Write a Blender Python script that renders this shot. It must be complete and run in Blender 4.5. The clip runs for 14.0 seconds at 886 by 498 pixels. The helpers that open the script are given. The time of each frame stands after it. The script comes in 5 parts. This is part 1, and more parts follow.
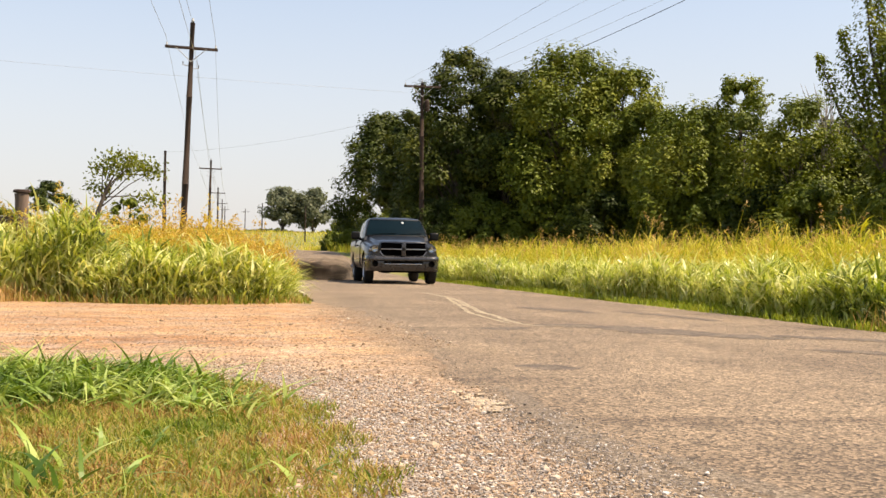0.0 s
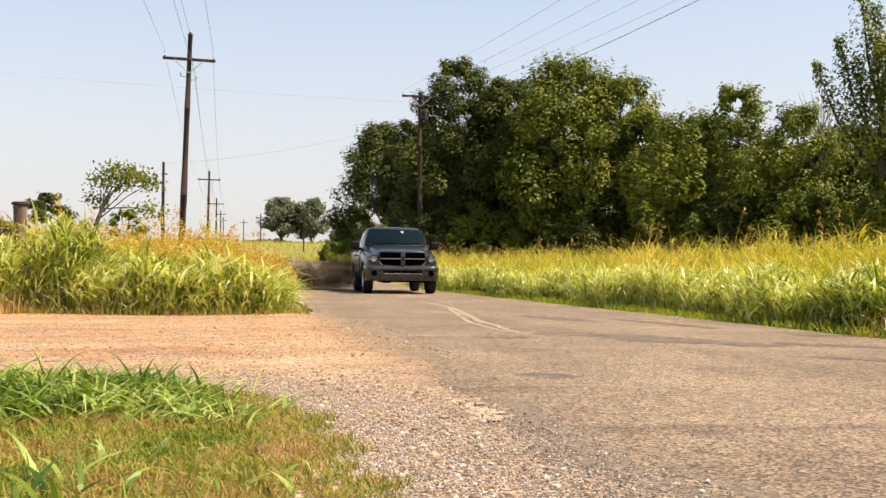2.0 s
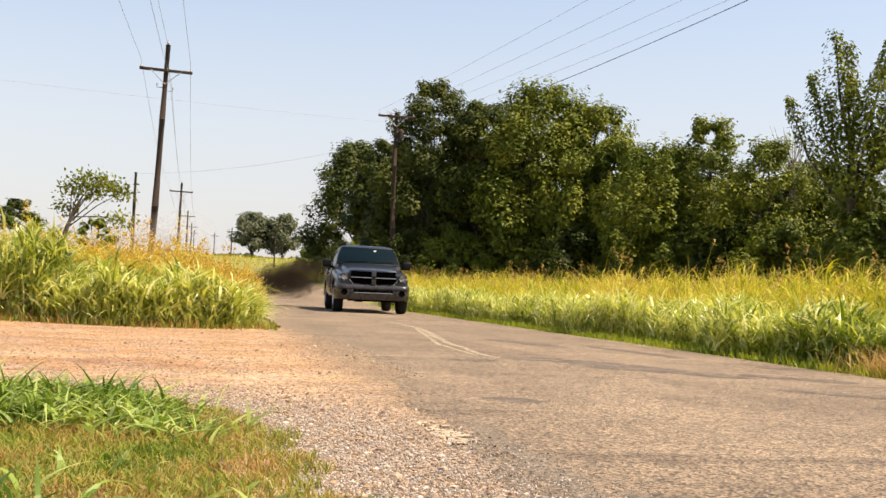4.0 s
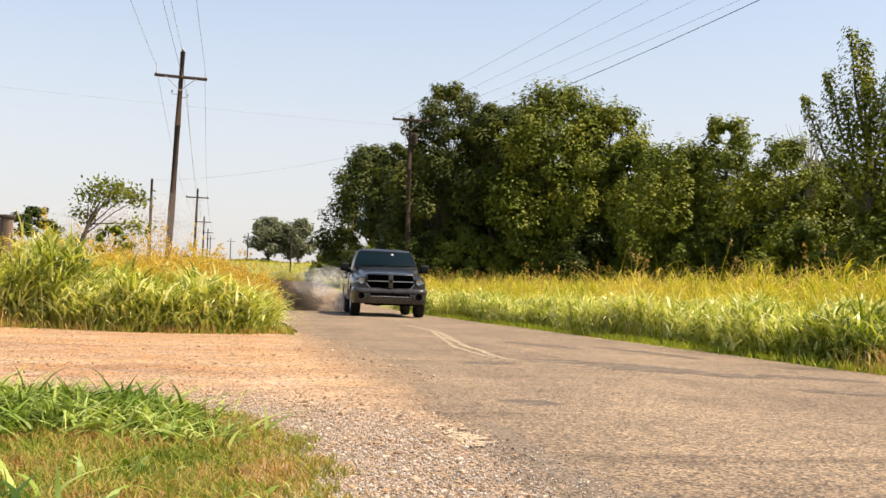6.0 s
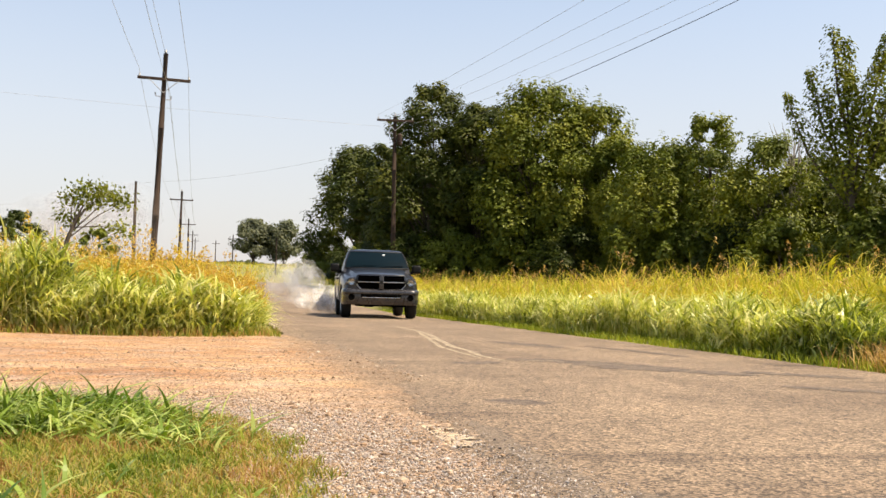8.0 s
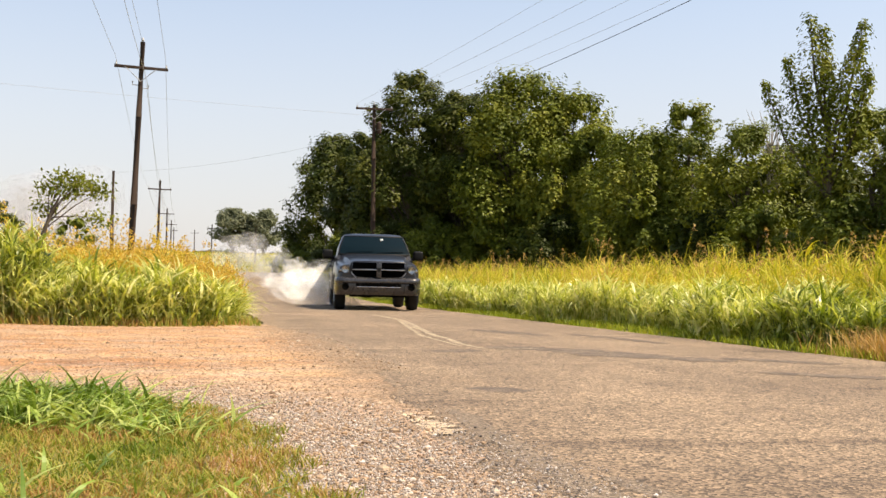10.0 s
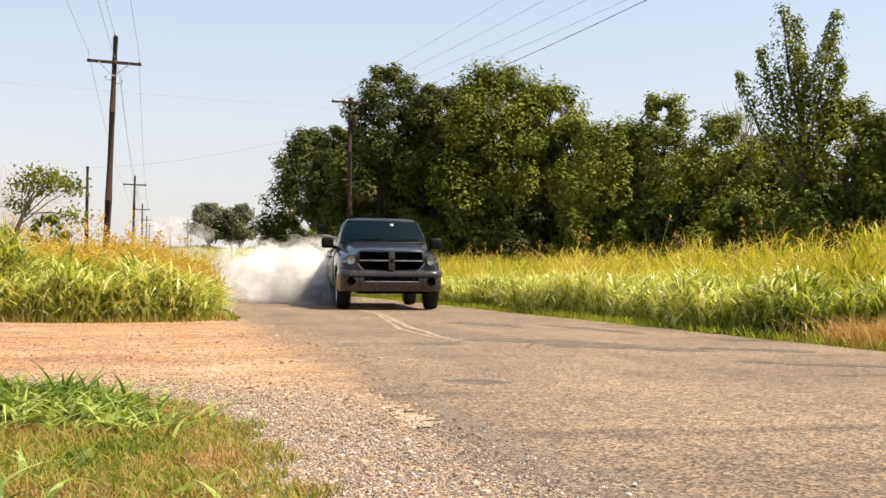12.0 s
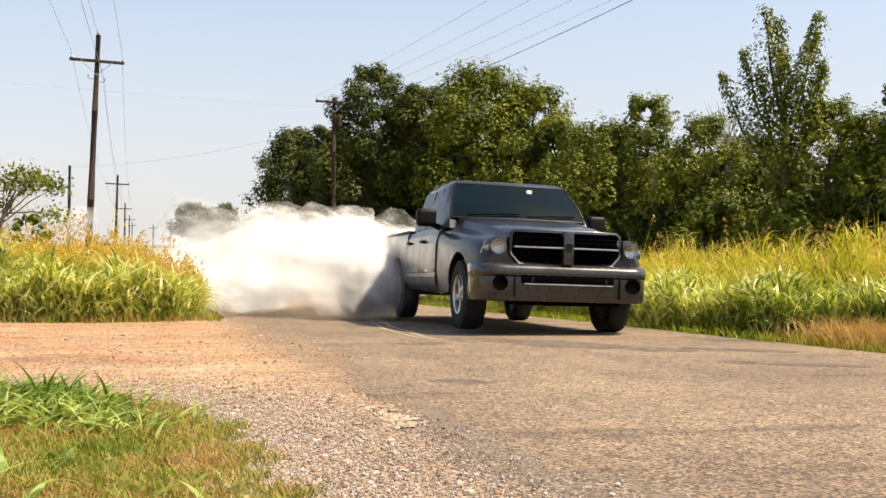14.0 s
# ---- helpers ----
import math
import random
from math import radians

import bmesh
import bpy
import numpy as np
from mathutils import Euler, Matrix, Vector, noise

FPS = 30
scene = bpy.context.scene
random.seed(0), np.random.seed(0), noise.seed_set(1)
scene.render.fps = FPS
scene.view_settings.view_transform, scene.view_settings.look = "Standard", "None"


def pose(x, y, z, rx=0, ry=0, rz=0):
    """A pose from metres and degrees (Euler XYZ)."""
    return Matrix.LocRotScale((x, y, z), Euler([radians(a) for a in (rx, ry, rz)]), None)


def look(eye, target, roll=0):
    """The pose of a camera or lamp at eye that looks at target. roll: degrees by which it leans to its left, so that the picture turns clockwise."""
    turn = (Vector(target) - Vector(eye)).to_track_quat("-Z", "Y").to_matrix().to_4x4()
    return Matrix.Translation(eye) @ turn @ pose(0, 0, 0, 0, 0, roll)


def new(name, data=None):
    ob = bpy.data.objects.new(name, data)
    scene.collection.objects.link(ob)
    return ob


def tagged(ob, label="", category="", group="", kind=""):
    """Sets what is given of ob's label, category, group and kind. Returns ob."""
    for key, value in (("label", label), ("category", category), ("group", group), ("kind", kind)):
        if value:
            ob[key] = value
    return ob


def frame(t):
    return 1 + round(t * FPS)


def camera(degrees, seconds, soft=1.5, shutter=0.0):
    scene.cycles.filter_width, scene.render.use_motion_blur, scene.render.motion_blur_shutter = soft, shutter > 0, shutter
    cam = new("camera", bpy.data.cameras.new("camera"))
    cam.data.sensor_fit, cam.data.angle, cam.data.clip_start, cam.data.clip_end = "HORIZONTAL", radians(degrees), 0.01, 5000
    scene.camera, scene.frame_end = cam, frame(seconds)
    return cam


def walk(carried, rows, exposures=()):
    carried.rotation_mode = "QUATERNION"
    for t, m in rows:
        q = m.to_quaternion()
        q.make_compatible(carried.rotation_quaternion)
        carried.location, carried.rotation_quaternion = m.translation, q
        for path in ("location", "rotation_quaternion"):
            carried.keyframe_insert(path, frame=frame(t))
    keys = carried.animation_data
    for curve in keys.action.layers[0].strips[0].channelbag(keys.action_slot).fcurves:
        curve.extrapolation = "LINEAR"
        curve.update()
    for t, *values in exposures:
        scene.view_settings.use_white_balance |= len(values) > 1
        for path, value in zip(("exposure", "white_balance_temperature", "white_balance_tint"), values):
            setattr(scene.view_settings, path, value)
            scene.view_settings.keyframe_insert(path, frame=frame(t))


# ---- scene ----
cam = camera(45.0, 14.0, 1.5)
EYE = (0.0, 0.0, 0.62)
TURNS = [
    (0.0, 90.71, -0.91, -10.81), (0.5, 91.16, -0.95, -10.72), (1.0, 91.26, -0.97, -10.83), (1.5, 91.03, -0.74, -11.11),
    (2.0, 91.21, -0.52, -10.87), (2.5, 91.55, -0.67, -10.62), (3.0, 91.44, -0.81, -10.22), (3.5, 91.57, -3.02, -12.08),
    (3.7, 92.12, -2.64, -12.40), (5.8, 92.77, -1.78, -12.03), (6.0, 92.51, -1.93, -11.61), (6.5, 92.55, -1.72, -11.65),
    (7.0, 92.34, -1.72, -11.47), (7.5, 92.47, -1.42, -11.80), (8.0, 92.55, -1.40, -12.36), (8.2, 92.23, -1.20, -12.53),
    (10.5, 91.78, -1.19, -13.52), (11.0, 91.49, -1.22, -13.70), (11.5, 91.53, -1.05, -14.34), (12.0, 91.58, -0.46, -14.62),
    (12.5, 91.32, -0.74, -15.76), (13.0, 91.10, -1.32, -16.10), (13.5, 91.39, -1.09, -15.41), (14.0, 91.59, -0.52, -15.48)]
walk(cam, [(t, pose(*EYE, rx, ry, rz)) for t, rx, ry, rz in TURNS], [(0.0, 0.92, 7400, 11), (14.0, 0.92, 7400, 11)])

# ---- light ----
SUN_DIR = Vector((0.80, -0.38, 1.35)).normalized()
world = bpy.data.worlds.new("sky")
scene.world = world
world.use_nodes = True
wn = world.node_tree.nodes
sky = wn.new("ShaderNodeTexSky")
sky.sky_type, sky.sun_disc = "NISHITA", False
sky.sun_elevation = math.asin(SUN_DIR.z)
sky.sun_rotation = math.atan2(SUN_DIR.x, SUN_DIR.y)
sky.air_density, sky.dust_density, sky.ozone_density = 1.0, 1.2, 1.0
# summer haze whitens the sky towards the horizon
wl = world.node_tree.links
w_tc, w_sep = wn.new("ShaderNodeTexCoord"), wn.new("ShaderNodeSeparateXYZ")
wl.new(w_tc.outputs["Generated"], w_sep.inputs[0])
w_ramp = wn.new("ShaderNodeValToRGB")
w_ramp.color_ramp.interpolation = "EASE"
w_ramp.color_ramp.elements[0].position, w_ramp.color_ramp.elements[0].color = 0.0, (0.80, 0.80, 0.80, 1)
w_ramp.color_ramp.elements[1].position, w_ramp.color_ramp.elements[1].color = 0.42, (0.06, 0.06, 0.06, 1)
wl.new(w_sep.outputs["Z"], w_ramp.inputs["Fac"])
w_mix = wn.new("ShaderNodeMix")
w_mix.data_type = "RGBA"
wl.new(w_ramp.outputs["Color"], w_mix.inputs["Factor"])
wl.new(sky.outputs["Color"], w_mix.inputs["A"])
w_mix.inputs["B"].default_value = (2.95, 3.02, 3.5, 1)
wl.new(w_mix.outputs["Result"], wn["Background"].inputs["Color"])
wn["Background"].inputs["Strength"].default_value = 0.125
sun = new("sun", bpy.data.lights.new("sun", "SUN"))
sun.data.energy, sun.data.angle, sun.data.color = 4.6, radians(0.53), (1.0, 0.90, 0.74)
sun.matrix_world = look(SUN_DIR * 100, (0, 0, 0))
scene.cycles.transparent_max_bounces = 160

# ---- materials ----


def nodes_of(name):
    m = bpy.data.materials.new(name)
    m.use_nodes = True
    nt = m.node_tree
    return m, nt, nt.nodes["Principled BSDF"], nt.nodes["Material Output"]


def add(nt, kind, **inputs):
    n = nt.nodes.new(kind)
    for k, v in inputs.items():
        n.inputs[k].default_value = v
    return n


def ramp(nt, fac, *stops):
    r = nt.nodes.new("ShaderNodeValToRGB")
    while len(r.color_ramp.elements) < len(stops):
        r.color_ramp.elements.new(0.5)
    for e, (p, c) in zip(r.color_ramp.elements, stops):
        e.position, e.color = p, (*c, 1)
    nt.links.new(fac, r.inputs["Fac"])
    return r.outputs["Color"]


def mix(nt, fac, a, b, blend="MIX"):
    n = nt.nodes.new("ShaderNodeMix")
    n.data_type, n.blend_type = "RGBA", blend
    for sock, v in ((n.inputs["Factor"], fac), (n.inputs["A"], a), (n.inputs["B"], b)):
        if isinstance(v, (int, float)):
            sock.default_value = v
        elif isinstance(v, tuple):
            sock.default_value = (*v, 1)
        else:
            nt.links.new(v, sock)
    return n.outputs["Result"]


def tex(nt, scale, detail=4.0, rough=0.55, coords="Object", stretch=None, kind="ShaderNodeTexNoise"):
    tc = nt.nodes.new("ShaderNodeTexCoord")
    out = tc.outputs[coords]
    if stretch:
        mp = nt.nodes.new("ShaderNodeMapping")
        mp.inputs["Scale"].default_value = stretch
        nt.links.new(out, mp.inputs["Vector"])
        out = mp.outputs["Vector"]
    n = nt.nodes.new(kind)
    n.inputs["Scale"].default_value = scale
    if kind == "ShaderNodeTexNoise":
        n.inputs["Detail"].default_value, n.inputs["Roughness"].default_value = detail, rough
    nt.links.new(out, n.inputs["Vector"])
    return n


def bump(nt, bsdf, height, strength=0.4, distance=0.01):
    b = add(nt, "ShaderNodeBump", Strength=strength, Distance=distance)
    nt.links.new(height, b.inputs["Height"])
    nt.links.new(b.outputs["Normal"], bsdf.inputs["Normal"])


def m_plain(name, col, rough=0.6, metal=0.0, var=0.15, scale=8.0, relief=0.1, coat=0.0):
    m, nt, b, _ = nodes_of(name)
    n = tex(nt, scale)
    dark = tuple(c * (1 - var) for c in col)
    light = tuple(min(1, c * (1 + var)) for c in col)
    nt.links.new(ramp(nt, n.outputs["Fac"], (0.3, dark), (0.7, light)), b.inputs["Base Color"])
    b.inputs["Roughness"].default_value, b.inputs["Metallic"].default_value = rough, metal
    b.inputs["Coat Weight"].default_value = coat
    if relief:
        bump(nt, b, tex(nt, scale * 6).outputs["Fac"], relief)
    return m


def m_leaf(name, stops, trans=0.36, rough=0.5, patch=0.35, gloss=0.18, single=0.6):
    """Foliage: each blade or leaf takes its own tone; light shines through."""
    m, nt, b, out = nodes_of(name)
    geo = nt.nodes.new("ShaderNodeNewGeometry")
    n = tex(nt, patch, 3.0)
    add_ = nt.nodes.new("ShaderNodeMath")
    add_.operation = "MULTIPLY_ADD"
    add_.inputs[1].default_value = single
    nt.links.new(geo.outputs["Random Per Island"], add_.inputs[0])
    sc = nt.nodes.new("ShaderNodeMath")
    sc.operation = "MULTIPLY_ADD"
    sc.inputs[1].default_value, sc.inputs[2].default_value = 1.6, -0.3 - 0.5 * single
    nt.links.new(n.outputs["Fac"], sc.inputs[0])
    nt.links.new(sc.outputs[0], add_.inputs[2])
    col = ramp(nt, add_.outputs[0], *stops)
    nt.links.new(col, b.inputs["Base Color"])
    b.inputs["Roughness"].default_value = rough
    b.inputs["Specular IOR Level"].default_value = gloss
    tr = nt.nodes.new("ShaderNodeBsdfTranslucent")
    nt.links.new(mix(nt, 1.0, col, (1.0, 1.0, 0.45), "MULTIPLY"), tr.inputs["Color"])
    mx = nt.nodes.new("ShaderNodeMixShader")
    mx.inputs["Fac"].default_value = trans
    nt.links.new(b.outputs[0], mx.inputs[1])
    nt.links.new(tr.outputs[0], mx.inputs[2])
    nt.links.new(mx.outputs[0], out.inputs["Surface"])
    return m


def m_ground():
    m, nt, b, _ = nodes_of("field_soil_and_turf")
    big, small = tex(nt, 0.06, 5), tex(nt, 9, 6)
    c1 = ramp(nt, big.outputs["Fac"], (0.3, (0.16, 0.18, 0.037)), (0.5, (0.26, 0.25, 0.065)), (0.7, (0.32, 0.26, 0.10)))
    c2 = ramp(nt, small.outputs["Fac"], (0.3, (0.35, 0.35, 0.3)), (0.7, (1.0, 1.0, 1.0)))
    nt.links.new(mix(nt, 1.0, c1, c2, "MULTIPLY"), b.inputs["Base Color"])
    b.inputs["Roughness"].default_value = 0.95
    bump(nt, b, small.outputs["Fac"], 0.8, 0.04)
    return m


def m_asphalt():
    m, nt, b, _ = nodes_of("worn_chip_seal")
    chips = tex(nt, 85, kind="ShaderNodeTexVoronoi")
    grain, blot, streak = tex(nt, 120, 3), tex(nt, 0.55, 6, 0.6), tex(nt, 1.3, 4, 0.55, stretch=(1.0, 0.16, 1.0))
    c = ramp(nt, blot.outputs["Fac"], (0.28, (0.158, 0.113, 0.077)), (0.5, (0.200, 0.147, 0.100)), (0.72, (0.254, 0.188, 0.128)))
    s = ramp(nt, streak.outputs["Fac"], (0.3, (0.80, 0.79, 0.79)), (0.55, (1, 1, 1)), (0.75, (1.08, 1.06, 1.02)))
    k = ramp(nt, chips.outputs["Color"], (0.22, (0.34, 0.33, 0.32)), (0.5, (0.95, 0.94, 0.92)), (0.78, (1.75, 1.72, 1.68)))
    g = ramp(nt, grain.outputs["Fac"], (0.3, (0.7, 0.7, 0.7)), (0.7, (1.2, 1.2, 1.2)))
    mid = ramp(nt, tex(nt, 20, 5, 0.75).outputs["Fac"], (0.3, (0.66, 0.66, 0.67)), (0.7, (1.3, 1.29, 1.27)))
    c = mix(nt, 1.0, c, mid, "MULTIPLY")
    c = mix(nt, 1.0, mix(nt, 1.0, mix(nt, 1.0, c, s, "MULTIPLY"), k, "MULTIPLY"), g, "MULTIPLY")
    # stretched noise: soft darker streaks across the road
    road_tone = tex(nt, 0.95, 4, 0.6, stretch=(0.42, 1.5, 1.0))
    c = mix(nt, 1.0, c, ramp(nt, road_tone.outputs["Fac"], (0.57, (1, 1, 1)), (0.66, (0.58, 0.56, 0.56))), "MULTIPLY")
    worn = ramp(nt, tex(nt, 7, 6, 0.7).outputs["Fac"], (0.32, (0.80, 0.80, 0.81)), (0.68, (1.17, 1.16, 1.14)))
    c = mix(nt, 1.0, c, worn, "MULTIPLY")
    nt.links.new(c, b.inputs["Base Color"])
    b.inputs["Roughness"].default_value = 0.9
    bump(nt, b, chips.outputs["Distance"], 0.6, 0.006)
    return m


def axis_band(nt, axis, lo, hi, ragged=0.6, scale=1.6):
    """0 below lo to 1 above hi along one axis, with a ragged border."""
    sep, n = nt.nodes.new("ShaderNodeSeparateXYZ"), tex(nt, scale, 6, 0.65)
    tc = nt.nodes.new("ShaderNodeTexCoord")
    nt.links.new(tc.outputs["Object"], sep.inputs[0])
    wob = nt.nodes.new("ShaderNodeMath")
    wob.operation = "MULTIPLY_ADD"
    wob.inputs[1].default_value = ragged * 2
    nt.links.new(n.outputs["Fac"], wob.inputs[0])
    nt.links.new(sep.outputs[axis], wob.inputs[2])
    mr = add(nt, "ShaderNodeMapRange")
    mr.interpolation_type = "SMOOTHSTEP"
    mr.inputs["From Min"].default_value, mr.inputs["From Max"].default_value = lo + ragged, hi + ragged
    nt.links.new(wob.outputs[0], mr.inputs["Value"])
    return mr.outputs["Result"]


def m_gravel(name="crushed_gravel"):
    """Rusty sand and dirt with crushed stone, greyer by the corner turf, worn into the road on its far side."""
    m, nt, b, _ = nodes_of(name)
    st, fine = tex(nt, 62, kind="ShaderNodeTexVoronoi"), tex(nt, 110, 4)
    dirt = ramp(nt, tex(nt, 0.8, 6, 0.62, stretch=(0.55, 1.3, 1)).outputs["Fac"], (0.30, (0.25, 0.120, 0.052)), (0.46, (0.37, 0.205, 0.096)), (0.58, (0.43, 0.27, 0.14)), (0.72, (0.47, 0.33, 0.20)))
    chips = ramp(nt, tex(nt, 1.1, 5, 0.6).outputs["Fac"], (0.3, (0.235, 0.185, 0.150)), (0.7, (0.40, 0.335, 0.285)))
    stony = ramp(nt, tex(nt, 2.0, 6, 0.7, stretch=(0.7, 1.4, 1)).outputs["Fac"], (0.45, (0, 0, 0)), (0.6, (1, 1, 1)))
    c = mix(nt, 0.55, dirt, mix(nt, stony, dirt, chips))
    c = mix(nt, axis_band(nt, "Y", 5.2, 8.2, 1.2, 0.8), mix(nt, 0.55, c, chips), c)
    road_tone = ramp(nt, tex(nt, 0.6, 6, 0.6).outputs["Fac"], (0.3, (0.175, 0.122, 0.080)), (0.7, (0.26, 0.188, 0.125)))
    c = mix(nt, axis_band(nt, "X", 0.55, 1.45, 0.55, 1.9), c, road_tone)
    k = ramp(nt, st.outputs["Color"], (0.2, (0.50, 0.48, 0.46)), (0.5, (0.97, 0.96, 0.94)), (0.8, (1.55, 1.52, 1.48)))
    g = ramp(nt, fine.outputs["Fac"], (0.3, (0.72, 0.72, 0.72)), (0.7, (1.2, 1.2, 1.2)))
    blot = ramp(nt, tex(nt, 4.5, 6, 0.72, stretch=(0.5, 1.4, 1)).outputs["Fac"], (0.32, (0.72, 0.70, 0.69)), (0.68, (1.18, 1.16, 1.13)))
    nt.links.new(mix(nt, 1.0, mix(nt, 1.0, mix(nt, 1.0, c, k, "MULTIPLY"), g, "MULTIPLY"), blot, "MULTIPLY"), b.inputs["Base Color"])
    b.inputs["Roughness"].default_value = 0.95
    bump(nt, b, st.outputs["Distance"], 0.7, 0.012)
    return m


def m_stone(name="loose_stone", grey=False):
    m, nt, b, _ = nodes_of(name)
    geo = nt.nodes.new("ShaderNodeNewGeometry")
    c = ramp(nt, geo.outputs["Random Per Island"], (0.0, (0.16, 0.105, 0.07)), (0.35, (0.31, 0.20, 0.12)), (0.7, (0.38, 0.28, 0.19)), (1.0, (0.50, 0.43, 0.35)))
    if grey:
        c = ramp(nt, geo.outputs["Random Per Island"], (0.0, (0.10, 0.085, 0.075)), (0.4, (0.27, 0.225, 0.195)), (0.75, (0.40, 0.35, 0.315)), (1.0, (0.60, 0.56, 0.52)))
    g = ramp(nt, tex(nt, 60).outputs["Fac"], (0.3, (0.75, 0.75, 0.75)), (0.7, (1.1, 1.1, 1.1)))
    nt.links.new(mix(nt, 1.0, c, g, "MULTIPLY"), b.inputs["Base Color"])
    b.inputs["Roughness"].default_value = 0.9
    return m


def m_bark(name, a, c):
    m, nt, b, _ = nodes_of(name)
    n = tex(nt, 6, 6, 0.65, stretch=(1, 1, 0.12))
    nt.links.new(ramp(nt, n.outputs["Fac"], (0.3, a), (0.7, c)), b.inputs["Base Color"])
    b.inputs["Roughness"].default_value = 0.9
    bump(nt, b, n.outputs["Fac"], 0.7, 0.02)
    return m


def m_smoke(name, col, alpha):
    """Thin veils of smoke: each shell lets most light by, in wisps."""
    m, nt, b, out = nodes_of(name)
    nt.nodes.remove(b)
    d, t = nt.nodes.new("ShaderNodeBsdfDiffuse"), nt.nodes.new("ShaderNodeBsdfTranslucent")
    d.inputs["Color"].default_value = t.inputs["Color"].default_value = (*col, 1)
    # normal fixed up and sunward lights every veil, however turned, imitating droplets' even scatter
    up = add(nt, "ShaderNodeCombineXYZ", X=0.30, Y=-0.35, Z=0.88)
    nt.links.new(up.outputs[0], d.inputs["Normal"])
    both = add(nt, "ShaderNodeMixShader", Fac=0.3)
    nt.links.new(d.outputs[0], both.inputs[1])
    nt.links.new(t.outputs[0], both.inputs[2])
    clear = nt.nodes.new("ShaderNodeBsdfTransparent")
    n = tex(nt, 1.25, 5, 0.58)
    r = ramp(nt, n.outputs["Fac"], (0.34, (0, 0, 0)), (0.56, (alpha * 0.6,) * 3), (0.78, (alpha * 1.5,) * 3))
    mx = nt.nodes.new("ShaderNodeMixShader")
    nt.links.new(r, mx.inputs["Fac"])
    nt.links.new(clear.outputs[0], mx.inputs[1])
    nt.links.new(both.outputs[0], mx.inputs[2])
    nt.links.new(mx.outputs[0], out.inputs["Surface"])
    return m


def m_paint_wear(name, paint, keep, scale=14, soft=0.12):
    m, nt, b, _ = nodes_of(name)
    n, chips = tex(nt, scale, 7, 0.7), tex(nt, 85, kind="ShaderNodeTexVoronoi")
    base = ramp(nt, chips.outputs["Color"], (0.2, (0.075, 0.056, 0.039)), (0.5, (0.155, 0.115, 0.079)), (0.8, (0.26, 0.20, 0.145)))
    f = ramp(nt, n.outputs["Fac"], (keep, (0, 0, 0)), (keep + soft, (1, 1, 1)))
    nt.links.new(mix(nt, f, base, paint), b.inputs["Base Color"])
    b.inputs["Roughness"].default_value = 0.9
    bump(nt, b, chips.outputs["Distance"], 0.6, 0.008)
    return m


GROUND, ASPHALT, GRAVEL, STONE = m_ground(), m_asphalt(), m_gravel(), m_stone()
STONE_GREY = m_stone("grey_chippings", True)
LINE = m_paint_wear("faded_centre_line", (0.50, 0.41, 0.27), 0.43, 14, 0.2)
CREAM = m_paint_wear("pale_dust_patch", (0.56, 0.43, 0.29), 0.34, 9, 0.3)
DARK_SMEAR = m_paint_wear("dark_smear", (0.085, 0.062, 0.048), 0.38, 7.0, 0.2)
CRACK = m_paint_wear("crumbled_road_edge", (0.100, 0.072, 0.052), 0.47, 22, 0.2)
GRASS_TALL = m_leaf("tall_grass_blades", [(0.05, (0.16, 0.20, 0.020)), (0.3, (0.42, 0.42, 0.04)), (0.6, (0.62, 0.53, 0.08)), (0.9, (0.62, 0.42, 0.12))])
GRASS_RIPE = m_leaf("ripening_grass", [(0.1, (0.30, 0.30, 0.03)), (0.4, (0.52, 0.42, 0.06)), (0.9, (0.58, 0.36, 0.09))])
GRASS_GOLD = m_leaf("golden_seed_heads", [(0.1, (0.62, 0.50, 0.10)), (0.5, (0.62, 0.43, 0.08)), (0.9, (0.54, 0.33, 0.09))], 0.45)
GRASS_PALE = m_leaf("pale_cane_blades", [(0.05, (0.13, 0.18, 0.018)), (0.3, (0.36, 0.41, 0.055)), (0.6, (0.58, 0.59, 0.15)), (0.9, (0.80, 0.76, 0.38))], 0.40, 0.36, gloss=0.7, single=0.9)
TURF = m_leaf("short_turf", [(0.1, (0.10, 0.15, 0.016)), (0.36, (0.23, 0.27, 0.035)), (0.58, (0.40, 0.32, 0.09)), (0.85, (0.34, 0.18, 0.07))], patch=2.2)
LIME = m_leaf("lush_edge_turf", [(0.1, (0.15, 0.20, 0.018)), (0.5, (0.27, 0.32, 0.03)), (0.9, (0.42, 0.40, 0.07))], patch=1.5)
DRY = m_leaf("dry_straw", [(0.1, (0.36, 0.20, 0.07)), (0.5, (0.50, 0.31, 0.12)), (0.9, (0.62, 0.44, 0.20))], patch=2.0)
WEED = m_leaf("broad_weed_blades", [(0.1, (0.055, 0.11, 0.014)), (0.5, (0.20, 0.29, 0.04)), (0.9, (0.47, 0.52, 0.17))], 0.30, 0.45, patch=1.5, gloss=0.3)
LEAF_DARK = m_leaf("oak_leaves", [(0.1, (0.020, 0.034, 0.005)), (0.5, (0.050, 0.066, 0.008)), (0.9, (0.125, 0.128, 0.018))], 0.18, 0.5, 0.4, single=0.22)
LEAF_MID = m_leaf("elm_leaves", [(0.1, (0.048, 0.072, 0.008)), (0.5, (0.130, 0.156, 0.017)), (0.9, (0.29, 0.285, 0.038))], 0.24, 0.5, 0.36, single=0.22)
# distance haze put into the colour: far leaves paler and greyer
LEAF_HAZED = m_leaf("hazed_far_leaves", [(0.1, (0.09, 0.11, 0.07)), (0.9, (0.19, 0.20, 0.125))], 0.4)
BARK = m_bark("rough_bark", (0.035, 0.026, 0.020), (0.12, 0.095, 0.075))
DEADWOOD = m_bark("bare_grey_wood", (0.16, 0.14, 0.12), (0.34, 0.31, 0.27))
